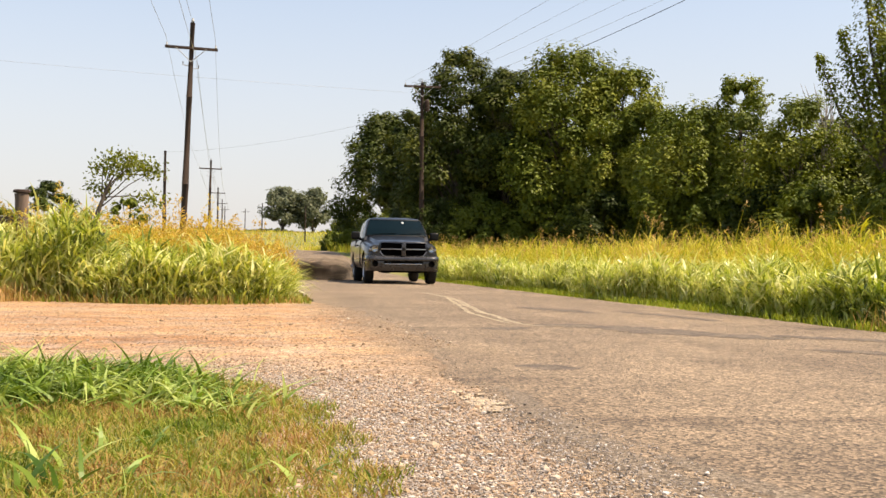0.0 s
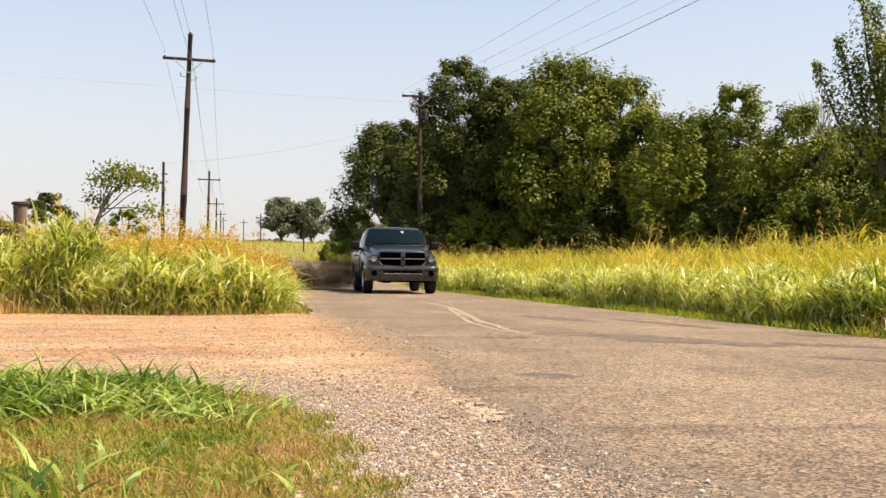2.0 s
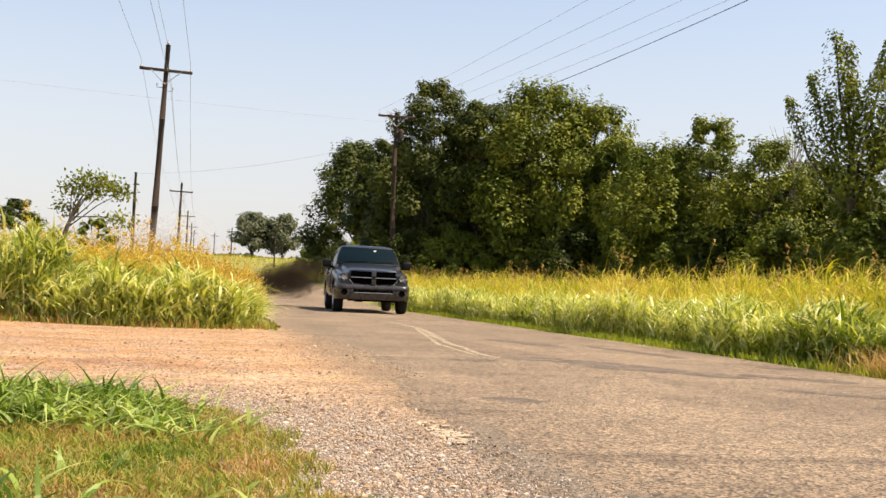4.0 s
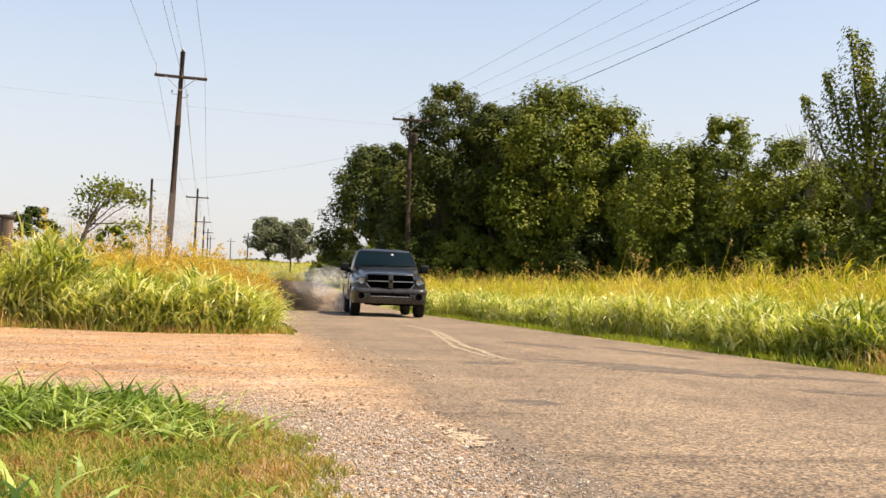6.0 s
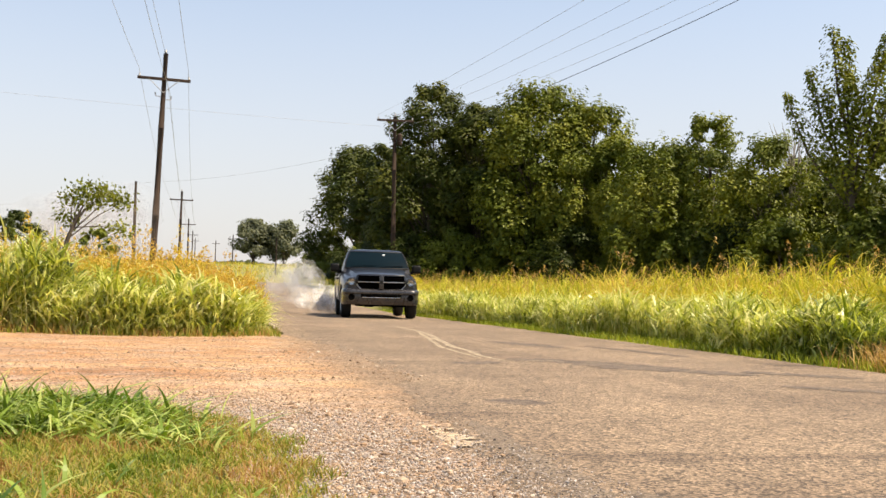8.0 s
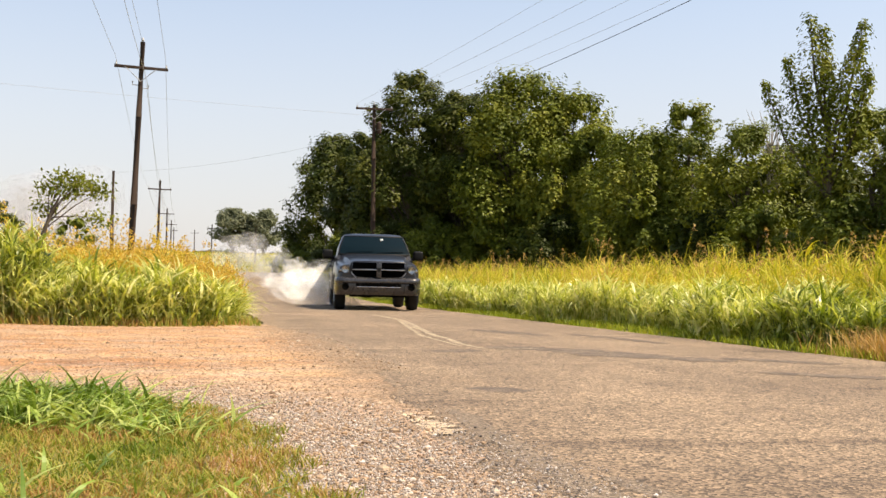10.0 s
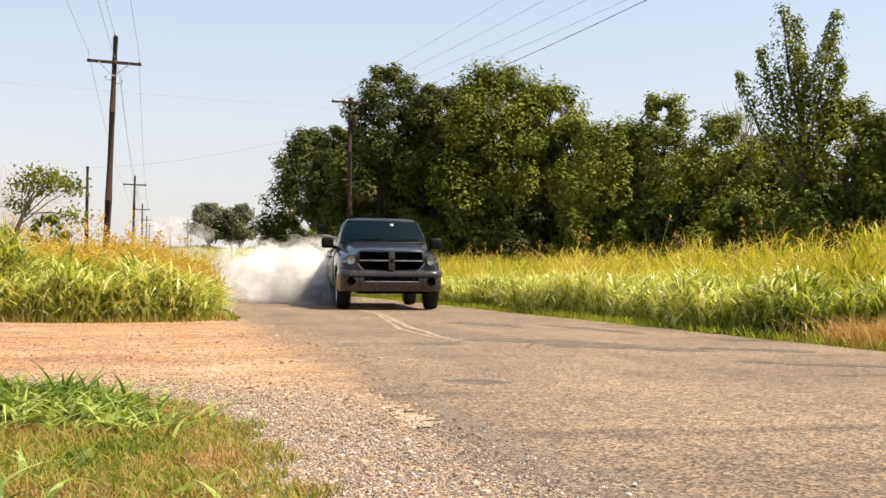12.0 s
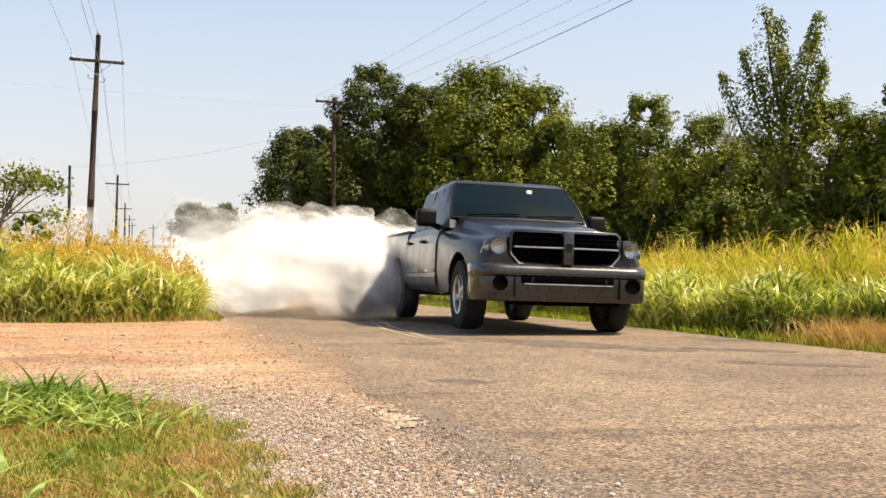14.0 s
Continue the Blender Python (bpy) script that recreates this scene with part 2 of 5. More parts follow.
POLEWOOD = m_bark("creosoted_pole_wood", (0.018, 0.010, 0.007), (0.055, 0.031, 0.022))
POSTWOOD = m_bark("weathered_post_wood", (0.07, 0.045, 0.033), (0.20, 0.14, 0.11))
WIRE = m_plain("wire_metal", (0.30, 0.30, 0.33), 0.6, 0.0, relief=0)
CABLE = m_plain("black_cable_sheath", (0.03, 0.03, 0.032), 0.6, relief=0)
CERAMIC = m_plain("grey_insulator", (0.30, 0.30, 0.31), 0.3, relief=0)
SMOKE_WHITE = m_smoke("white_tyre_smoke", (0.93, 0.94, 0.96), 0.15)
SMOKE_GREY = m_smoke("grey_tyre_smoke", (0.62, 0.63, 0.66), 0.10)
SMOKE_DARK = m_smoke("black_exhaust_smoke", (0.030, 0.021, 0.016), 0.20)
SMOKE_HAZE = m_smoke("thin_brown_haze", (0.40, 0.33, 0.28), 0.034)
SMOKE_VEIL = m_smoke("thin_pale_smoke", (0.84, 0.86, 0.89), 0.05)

# ---- helpers for building ----
rng = np.random.default_rng(7)


def mesh_np(name, verts, faces, mat=None, smooth=False):
    """A mesh from arrays: faces all of one size."""
    verts, faces = np.asarray(verts, dtype=np.float32), np.asarray(faces, dtype=np.int32)
    me = bpy.data.meshes.new(name)
    n, k = faces.shape
    me.vertices.add(len(verts))
    me.vertices.foreach_set("co", verts.ravel())
    me.loops.add(n * k)
    me.loops.foreach_set("vertex_index", faces.ravel())
    me.polygons.add(n)
    me.polygons.foreach_set("loop_start", np.arange(0, n * k, k, dtype=np.int32))
    me.polygons.foreach_set("use_smooth", np.full(n, smooth))
    me.update(calc_edges=True)
    if mat:
        me.materials.append(mat)
    return me


def part(name, bm, mat, parent=None, label="", smooth=True, m=None):
    me = bpy.data.meshes.new(name)
    bm.to_mesh(me)
    bm.free()
    me.materials.append(mat)
    if smooth:
        me.polygons.foreach_set("use_smooth", [True] * len(me.polygons))
        me.set_sharp_from_angle(angle=radians(38))
    ob = new(name, me)
    ob.parent = parent
    if m is not None:
        ob.matrix_basis = m
    if label:
        tagged(ob, label)
    return ob


def box(bm, x0, x1, y0, y1, z0, z1, bevel=0.0, seg=2):
    g = bmesh.ops.create_cube(bm, size=1)
    vs = g["verts"]
    for v in vs:
        v.co = Vector((x0 + (v.co.x + 0.5) * (x1 - x0), y0 + (v.co.y + 0.5) * (y1 - y0), z0 + (v.co.z + 0.5) * (z1 - z0)))
    if bevel:
        es = list({e for v in vs for e in v.link_edges})
        bmesh.ops.bevel(bm, geom=es, offset=bevel, segments=seg, affect="EDGES", profile=0.6)
    return bm


def tube(bm, pts, radii, sides=8):
    """A round tapering limb through pts."""
    rings = []
    pts = [Vector(p) for p in pts]
    for i, p in enumerate(pts):
        d = (pts[min(i + 1, len(pts) - 1)] - pts[max(i - 1, 0)]).normalized()
        q = d.to_track_quat("Z", "Y")
        r = radii[i] if not isinstance(radii, (int, float)) else radii
        rings.append([bm.verts.new(p + q @ Vector((r * math.cos(a), r * math.sin(a), 0))) for a in (2 * math.pi * k / sides for k in range(sides))])
    for a, b in zip(rings, rings[1:]):
        for k in range(sides):
            bm.faces.new((a[k], a[(k + 1) % sides], b[(k + 1) % sides], b[k]))
    bm.faces.new(list(reversed(rings[0])))
    bm.faces.new(rings[-1])
    return bm


def gz(x, y):
    """Height of the ground: level by the camera, a slow climb farther up the road, then level again."""
    y = np.asarray(y, dtype=float)
    return np.interp(y, [36, 45, 60, 70, 80, 100, 118, 130, 150, 200, 260], [0, 0.12, 0.72, 1.18, 1.34, 1.42, 1.55, 1.95, 3.0, 5.75, 6.6]) + 0 * np.asarray(x)


# ---- ground, road, gravel ----
def ground():
    xs = np.concatenate([[-2500, -900, -400, -200, -120, -70], np.arange(-40, 41, 2.0), [70, 120, 200, 400, 900, 2500]])
    ys = np.concatenate([[-2500, -600, -200, -80, -40, -20], np.arange(-10, 70, 2.0), np.arange(70, 260, 8.0), [300, 400, 600, 1000, 2600]])
    X, Y = np.meshgrid(xs, ys)
    Zg = gz(X, Y) - 0.03
    v = np.stack([X, Y, Zg], -1).reshape(-1, 3)
    nx = len(xs)
    i, j = np.meshgrid(np.arange(nx - 1), np.arange(len(ys) - 1))
    a = (j * nx + i).ravel()
    tagged(new("ground", mesh_np("ground", v, np.stack([a, a + 1, a + nx + 1, a + nx], 1), GROUND, True)),
           "grassy ground climbing gently towards a far field", "ground", kind="structure")


def strip(name, ys, left, right, z, mat, label, cat, cols=7, crown=0.0):
    """A sheet along the road between two wavering edges."""
    v = []
    for y, a, b in zip(ys, left, right):
        for k in range(cols):
            u = k / (cols - 1)
            x = a + (b - a) * u
            v.append((x, y, float(gz(x, y)) + z + crown * (1 - (2 * u - 1) ** 2)))
    n = len(ys)
    i, j = np.meshgrid(np.arange(cols - 1), np.arange(n - 1))
    a = (j * cols + i).ravel()
    me = mesh_np(name, v, np.stack([a, a + 1, a + cols + 1, a + cols], 1), mat, True)
    return tagged(new(name, me), label, cat, kind="structure")


def wav(x, s, amp, seed=0.0):
    return amp * noise.noise(Vector((x * s, seed, 0.3)))


ROAD_L, ROAD_R = 1.15, 6.22
ground()
ys = np.concatenate([np.arange(-30, 45, 0.3), np.arange(45, 170, 2.0)])
bend = lambda y: -0.018 * max(0.0, y - 104) ** 2
strip("road", ys, [bend(y) + ROAD_L - 0.25 * (y < 15) + wav(y, 0.8, 0.12, 5) + wav(y, 3.1, 0.05, 6) for y in ys],
      [bend(y) * 0.93 + ROAD_R + wav(y, 0.7, 0.10, 1) + wav(y, 3.3, 0.05, 2) for y in ys], 0.0, ASPHALT,
      "worn tan chip-seal country road with ragged edges", "road", crown=0.012)


def near_edge(y):
    """Right edge of the turf in the corner by the camera."""
    return np.interp(y, [1.5, 2.9, 3.6, 4.1, 4.7, 5.6, 6.25, 6.6, 7.0], [0.42, 0.40, 0.38, 0.36, 0.28, -0.10, -0.7, -1.5, -4.0])


# the gravel drive that joins the road, and the gravel shoulder
yd = np.arange(-8, 16.2, 0.15)


def drive_left(y):
    if y < 6.75:
        return float(near_edge(y)) - 0.3
    return -4.0 - 24 * min(1, (y - 6.75) / 0.3)


def drive_right(y):
    base = np.interp(y, [-8, 2.7, 4.5, 6.5, 8.5, 10.1, 12.6, 15.9, 16.2], [0.95, 0.95, 1.05, 1.25, 1.5, 1.55, 1.45, 1.0, 0.7])
    return base + wav(y, 1.6, 0.18, 3) + wav(y, 5.0, 0.07, 4)


strip("gravel_drive", yd, [drive_left(y) for y in yd], [drive_right(y) for y in yd], 0.008, GRAVEL,
      "reddish tan gravel drive joining the road", "gravel drive", cols=24)


def flat_patch(name, pts, width, mat, label, cat, z, seed):
    """A ragged flat streak on the road along pts."""
    v, n = [], 40
    P = [Vector(p) for p in pts]
    L = [0]
    for a, b in zip(P, P[1:]):
        L.append(L[-1] + (b - a).length)
    for i in range(n + 1):
        s = L[-1] * i / n
        k = max(j for j in range(len(P) - 1) if L[j] <= s + 1e-6)
        f = (s - L[k]) / (L[k + 1] - L[k])
        c = P[k].lerp(P[k + 1], f)
        d = (P[k + 1] - P[k]).normalized()
        w = width * (0.35 + 0.65 * math.sin(math.pi * (i + 0.3) / (n + 0.6)) ** 0.5) * (0.75 + 0.9 * abs(noise.noise(Vector((i * 0.45, seed, 0)))))
        off = 0.3 * width * noise.noise(Vector((i * 0.3, seed, 7)))
        side = Vector((-d.y, d.x))
        for e in (-0.5, 0.5):
            q = c + side * (off + e * w)
            u = (q.x - ROAD_L) / (ROAD_R - ROAD_L)
            v.append((q.x, q.y, z + 0.012 * (1 - (2 * u - 1) ** 2)))
    a = np.arange(n) * 2
    ob = new(name, mesh_np(name, v, np.stack([a, a + 1, a + 3, a + 2], 1), mat))
    return tagged(ob, label, cat, kind="structure")


flat_patch("road_marking", [(3.60, 21.0), (3.55, 17.6), (2.95, 12.9), (2.79, 10.3), (2.84, 10.12), (3.39, 10.08)], 0.11, LINE,
           "faded cream centre line worn off the road", "road marking", 0.0035, 1)
flat_patch("road_marking", [(3.66, 19.0), (2.74, 12.5), (2.70, 10.5)], 0.07, LINE, "faded cream centre line worn off the road", "road marking", 0.0035, 2)
flat_patch("dust_patch", [(0.88, 5.15), (0.98, 4.75), (1.03, 4.3)], 0.30, CREAM, "pale dusty patch at the road's broken edge", "road patch", 0.0095, 20)
# flat ragged strips, darker than the road
SMEAR = "dark ragged smear on the road"
for i, (pts, w) in enumerate([([(3.9, 14.5), (4.15, 13.6), (4.39, 12.8)], 0.45), ([(2.2, 9.62), (2.45, 9.72), (2.71, 9.87)], 0.40), ([(2.9, 10.25), (3.3, 10.2), (3.65, 9.7), (3.75, 8.9)], 0.62),
                              ([(3.7, 10.1), (4.1, 8.95), (4.6, 8.4)], 0.60), ([(1.70, 6.3), (1.82, 6.14), (1.95, 6.0)], 0.34), ([(4.7, 8.85), (5.1, 8.5), (5.5, 8.2)], 0.42),
                              ([(4.9, 13.5), (5.2, 12.2), (5.3, 11.2)], 0.30), ([(4.2, 7.3), (4.6, 7.0), (5.1, 6.7)], 0.34)]):
    flat_patch("dark_smear", pts, w, DARK_SMEAR, SMEAR, "road patch", 0.0022, 30 + i)
for i, (pts, w) in enumerate([([(1.30, 5.2), (1.25, 4.24), (1.22, 3.5), (1.23, 2.94), (1.32, 2.6)], 0.15), ([(1.35, 3.3), (1.42, 2.9), (1.5, 2.5)], 0.12)]):
    flat_patch("broken_road_edge", pts, w, CRACK, "dark crumbled crack along the road's edge", "road patch", 0.003, 50 + i)


def stones(n, place, size, mat=STONE):
    """Loose stones: low lumps of many facets, each of its own shape."""
    bm = bmesh.new()
    bmesh.ops.create_icosphere(bm, subdivisions=1, radius=1)
    base = np.array([v.co[:] for v in bm.verts])
    tri = np.array([[v.index for v in fc.verts] for fc in bm.faces])
    bm.free()
    c = place(n)
    s = size * rng.lognormal(0, 0.45, n)[:, None, None] * rng.uniform(0.55, 1.2, (n, 1, 3))
    v = base[None] * s * rng.uniform(0.75, 1.2, (n, len(base), 1))
    an = rng.uniform(0, 6.28, n)
    co, si = np.cos(an)[:, None], np.sin(an)[:, None]
    v = np.stack([v[..., 0] * co - v[..., 1] * si, v[..., 0] * si + v[..., 1] * co, v[..., 2] * 0.7], -1)
    v += c[:, None, :]
    f = tri[None] + (np.arange(n) * len(base))[:, None, None]
    return mesh_np("stones", v.reshape(-1, 3), f.reshape(-1, 3), mat)


def on_drive(n):
    y = 2.2 + 13.6 * rng.beta(1.0, 1.5, n)
    right = np.array([drive_right(a) for a in y])
    left = np.where(y < 6.9, near_edge(y), np.maximum(-6.0, -0.36 * y - 1.0))
    u = np.where(y < 7.5, rng.beta(1.0, 2.0, n), rng.uniform(0, 1, n) ** 0.8)
    x = left + (right + 0.15 - left) * u
    return np.stack([x, y, np.full(n, 0.011)], 1)


tagged(new("loose_gravel", stones(26000, on_drive, 0.0034)), "loose pale and rusty gravel on the drive and shoulder", "gravel", kind="stuff")


def on_shoulder(n):
    y = 2.1 + 5.0 * rng.beta(1.0, 1.9, n)
    x = np.maximum(near_edge(y), -1.2) + rng.beta(1.0, 2.1, n) * 1.15 - 0.1
    return np.stack([x, y, np.full(n, 0.011)], 1)


tagged(new("shoulder_gravel", stones(34000, on_shoulder, 0.0027, STONE_GREY)), "pale grey loose chippings at the road's broken edge", "gravel", kind="stuff")
tagged(new("larger_stones", stones(2400, on_drive, 0.0072)), "larger crushed stones strewn over the drive", "stones", kind="stuff")


# ---- grass ----
def blades(name, roots, height, width, lean, mat, segs=4, droop=0.5, wind=(-0.10, 0.02)):
    """Bent tapering blades, each an island of its own."""
    n = len(roots)
    h = height * rng.uniform(0.6, 1.15, n) if np.isscalar(height) else height
    an = rng.uniform(0, 2 * np.pi, n)
    d = np.stack([np.cos(an), np.sin(an)], 1) * (lean * rng.uniform(0.2, 1.0, n))[:, None] + np.array(wind) * rng.uniform(0.3, 1.2, n)[:, None]
    fa = rng.uniform(0, 2 * np.pi, n)
    side = np.stack([np.cos(fa), np.sin(fa), np.zeros(n)], 1)
    s = np.linspace(0, 1, segs + 1)
    dl = np.linalg.norm(d, axis=1)
    dr = droop * rng.uniform(0.3, 1.3, n) * np.clip(dl, 0, 1.2)
    cx = roots[:, None, 0] + (h[:, None] * d[:, 0:1]) * s ** 1.7
    cy = roots[:, None, 1] + (h[:, None] * d[:, 1:2]) * s ** 1.7
    cz = roots[:, None, 2] + h[:, None] * (s[None] - dr[:, None] * s[None] ** 3)
    w = width * rng.uniform(0.6, 1.3, n)[:, None] * (1 - s[None] ** 2.2) * (0.55 + 0.45 * np.sin(np.pi * np.clip(s + 0.15, 0, 1)))[None] * 0.5 + 0.0006
    c = np.stack([cx, cy, cz], -1)
    v = np.stack([c - side[:, None] * w[..., None], c + side[:, None] * w[..., None]], 2)
    k = 2 * (segs + 1)
    b = (np.arange(n) * k)[:, None] + (np.arange(segs) * 2)[None]
    f = np.stack([b, b + 1, b + 3, b + 2], -1).reshape(-1, 4)
    return mesh_np(name, v.reshape(-1, 3), f, mat)


def heads(name, tops, size, mat, n_per=14):
    """Loose seed plumes: flecks gathered along a drooping tip."""
    n = len(tops)
    s = rng.uniform(0, 1, (n, n_per))
    an = rng.uniform(0, 6.28, n)
    c = tops[:, None, :] + np.stack([np.cos(an)[:, None] * 0.35 * size * s, np.sin(an)[:, None] * 0.35 * size * s, size * (s - 0.3 * s * s)], -1)
    c += rng.normal(0, 0.13 * size, (n, n_per, 3)) * (1.1 - s)[..., None]
    c = c.reshape(-1, 3)
    m = len(c)
    a, b = rng.normal(0, 1, (m, 3)), rng.normal(0, 1, (m, 3))
    a[:, 2] += 0.8
    a *= (size * 0.085 / np.linalg.norm(a, axis=1))[:, None]
    b *= (size * 0.035 / np.linalg.norm(b, axis=1))[:, None]
    v = np.stack([c - a, c + b, c + a, c - b], 1).reshape(-1, 3)
    return mesh_np(name, v, np.arange(4 * m).reshape(-1, 4), mat)


def scatter(n, x0, x1, y0, y1, keep=None, power=1.0):
    x = rng.uniform(x0, x1, n)
    y = y0 + (y1 - y0) * rng.uniform(0, 1, n) ** power
    if keep is not None:
        k = keep(x, y)
        x, y = x[k], y[k]
    return np.stack([x, y, gz(x, y) - 0.03], 1)


def lump(x, y, s=0.6, seed=0.0):
    return np.array([0.5 + 0.9 * noise.noise(Vector((a * s, b * s, seed))) for a, b in zip(x, y)])


def tall(name, roots, base_h, mat, label, width=0.022, lean=0.6, segs=4):
    base_h = base_h * np.where(roots[:, 0] < 1.3, np.clip(0.45 + (1.15 - roots[:, 0]) * 0.32, 0.45, 1.0), 1.0)
    h = base_h * (0.5 + 0.68 * np.clip(lump(roots[:, 0], roots[:, 1], 1.3, 2.0), 0, 1)) * rng.uniform(0.55, 1.12, len(roots))
    tagged(new(name, blades(name, roots, h, width, lean, mat, segs, 0.55)), label, "grass", kind="stuff")
    return h


def canes(name, roots, base_h, mat, label, leaves=8, length=0.5, width=0.036):
    """Leafy canes: upright stalks with long leaves arching off them all the way up."""
    n = len(roots)
    h = base_h * (0.46 + 0.72 * np.clip(lump(roots[:, 0], roots[:, 1], 1.5, 4.0), 0, 1)) * rng.uniform(0.7, 1.12, n)
    h *= np.where(roots[:, 0] < 1.3, np.interp(roots[:, 0], [-2.6, -1.4, 0.0, 1.0], [1.45, 1.10, 0.82, 0.52]), 1.0)
    k = rng.integers(0, n, n * leaves)
    at = roots[k].copy()
    at[:, 2] += h[k] * rng.uniform(0.05, 0.82, len(k)) ** 0.85
    at[:, :2] += rng.normal(0, 0.03, (len(k), 2))
    me = blades(name, at, length * rng.uniform(0.5, 1.15, len(k)) * (0.6 + 0.4 * h[k] / h.max()), width, 1.75, mat, 4, 0.66, (0.22, -0.04))
    tagged(new(name, me), label, "grass", kind="stuff")
    st = blades(name, roots, h, 0.016, 0.18, mat, 3, 0.1)
    tagged(new(name + "_stalks", st), "upright green stalks of the cane grass", "grass", kind="stuff")


# right verge: nearest the road leafy and pale, behind it higher and golden
edge_r = lambda y: ROAD_R + 0.62 + 0.25 * np.sin(y * 0.9) + 0.15 * np.sin(y * 2.3)
front = scatter(26000, 6.3, 9.2, 6.0, 45, lambda x, y: (x > edge_r(y)) & (x < edge_r(y) + 0.5 + 2.6 * rng.uniform(0, 1, len(x)) ** 1.6), 1.6)
canes("verge_grass", front[:5600], 0.70, GRASS_PALE, "tall pale green cane grass along the road", 12, 0.45, 0.032)
bush_ = scatter(9000, 7.6, 12.5, 6.0, 45, lambda x, y: x > edge_r(y) + 1.2, 1.5)
canes("meadow_canes", bush_, 1.28, GRASS_TALL, "leafy yellow-green canes standing in the meadow", 9, 0.42, 0.023)
back = scatter(36000, 7.4, 17, 6.0, 60, lambda x, y: x > edge_r(y) + 0.9, 1.5)
hb = tall("meadow_grass", back, 1.50, GRASS_TALL, "tall yellow-green meadow grass going to seed", 0.016, 0.8)
pick = rng.uniform(0, 1, len(back)) < 0.10
tagged(new("meadow_seed_heads", heads("meadow_seed_heads", back[pick] + np.stack([0 * hb, 0 * hb, hb * 0.86], 1)[pick], 0.24, DRY, 20)),
       "brownish seed plumes over the meadow grass", "grass", kind="stuff")
# left of the road: a thick stand of cane grass with golden plumes behind
in_left = lambda x, y: (x < np.interp(y, [14.5, 15.2, 17, 30, 60], [0.0, 0.5, 0.85, 1.0, 0.8])) & (y > 14.9 + 0.25 * np.sin(x * 1.7) - 0.12 * np.minimum(x, 0) * 0.5)
fl = scatter(26000, -9, 1.1, 14.6, 19, in_left, 1.2)
canes("cane_grass", fl[:5000], 0.86, GRASS_PALE, "thick stand of pale green cane grass beside the drive", 13, 0.48, 0.034)
bl = scatter(24000, -12, 1.1, 16.4, 34, in_left, 1.7)
hl_ = tall("rank_grass", bl, 1.46, GRASS_RIPE, "rank yellow-green grass behind the cane", 0.026, 0.75)
pick = (rng.uniform(0, 1, len(bl)) < 0.8) & (bl[:, 0] > -2.7 + 0.8 * rng.normal(0, 1, len(bl))) & (bl[:, 1] < 23.5)
tagged(new("golden_plumes", heads("golden_plumes", bl[pick] + np.stack([0 * hl_, 0 * hl_, hl_ * rng.uniform(0.55, 0.9, len(bl))], 1)[pick], 0.30, GRASS_GOLD, 20)),
       "dense golden-orange seed plumes above the rank grass", "grass", kind="stuff")
fld = scatter(26000, -30, 1.0, 34, 80, lambda x, y: x < 0.9 - 0.0 * y)
tall("field_grass", fld, 1.0, GRASS_TALL, "yellow field grass behind the stand", 0.04, 0.5, 3)
fr = scatter(16000, 6.7, 40, 58, 120)
tall("far_verge_grass", fr, 0.9, GRASS_TALL, "yellow-green grass far up the road", 0.05, 0.5, 3)
ff = scatter(16000, -60, 45, 122, 230)
tall("far_field_grass", ff, 0.7, GRASS_TALL, "pale yellow grass of the far field", 0.10, 0.6, 2)
# low turf: road's right edge, foot of the cane stand, and the corner by the camera
tr_ = scatter(9000, 6.1, 7.3, 5, 40, lambda x, y: (x > ROAD_R - 0.02) & (x < edge_r(y) + 0.25), 1.7)
tagged(new("edge_turf", blades("edge_turf", tr_, 0.16, 0.012, 0.8, LIME, 3)), "short bright green turf at the road's edge", "grass", kind="stuff")
tl_ = scatter(9000, -8, 1.1, 14.3, 16.2, lambda x, y: (y > 14.55 + 0.25 * np.sin(x * 1.7) - 0.06 * np.minimum(x, 0)) & (x < 1.0 - 0.5 * (y < 15)))
tagged(new("foot_turf", blades("foot_turf", tl_, 0.2, 0.014, 0.7, TURF, 3)), "short grass at the foot of the cane stand", "grass", kind="stuff")


nr = scatter(105000, -4.2, 0.5, 1.9, 6.7, lambda x, y: x < near_edge(y) + 0.06 * np.sin(y * 9) + 0.05 * np.sin(y * 23 + 1), 1.1)
nr[:, 2] += 0.04
tagged(new("corner_turf", blades("corner_turf", nr, 0.052, 0.0042, 1.3, TURF, 2)), "short green and straw-brown turf by the drive", "grass", kind="stuff")


def leaf_cards(c, size, flat=0.5, face=None):
    """Small folded leaf sprays at the places c, facing roughly along face: two facets each."""
    m = len(c)
    a, b = rng.normal(0, 1, (m, 3)), rng.normal(0, 1, (m, 3))
    if face is not None:
        nn = face + np.array([0, 0, 0.55]) + 0.27 * rng.normal(0, 1, (m, 3))
        nn /= np.linalg.norm(nn, axis=1)[:, None]
        a -= nn * np.sum(a * nn, 1)[:, None]
        b = np.cross(nn, a)
    a /= np.linalg.norm(a, axis=1)[:, None]
    b -= a * np.sum(a * b, 1)[:, None]
    b /= np.linalg.norm(b, axis=1)[:, None]
    s = size * rng.uniform(0.55, 1.25, m)[:, None]
    up = np.cross(a, b)
    v = np.stack([c - a * s, c + b * s * flat + up * s * 0.18, c + a * s, c - b * s * flat + up * s * 0.18], 1).reshape(-1, 3)
    return v


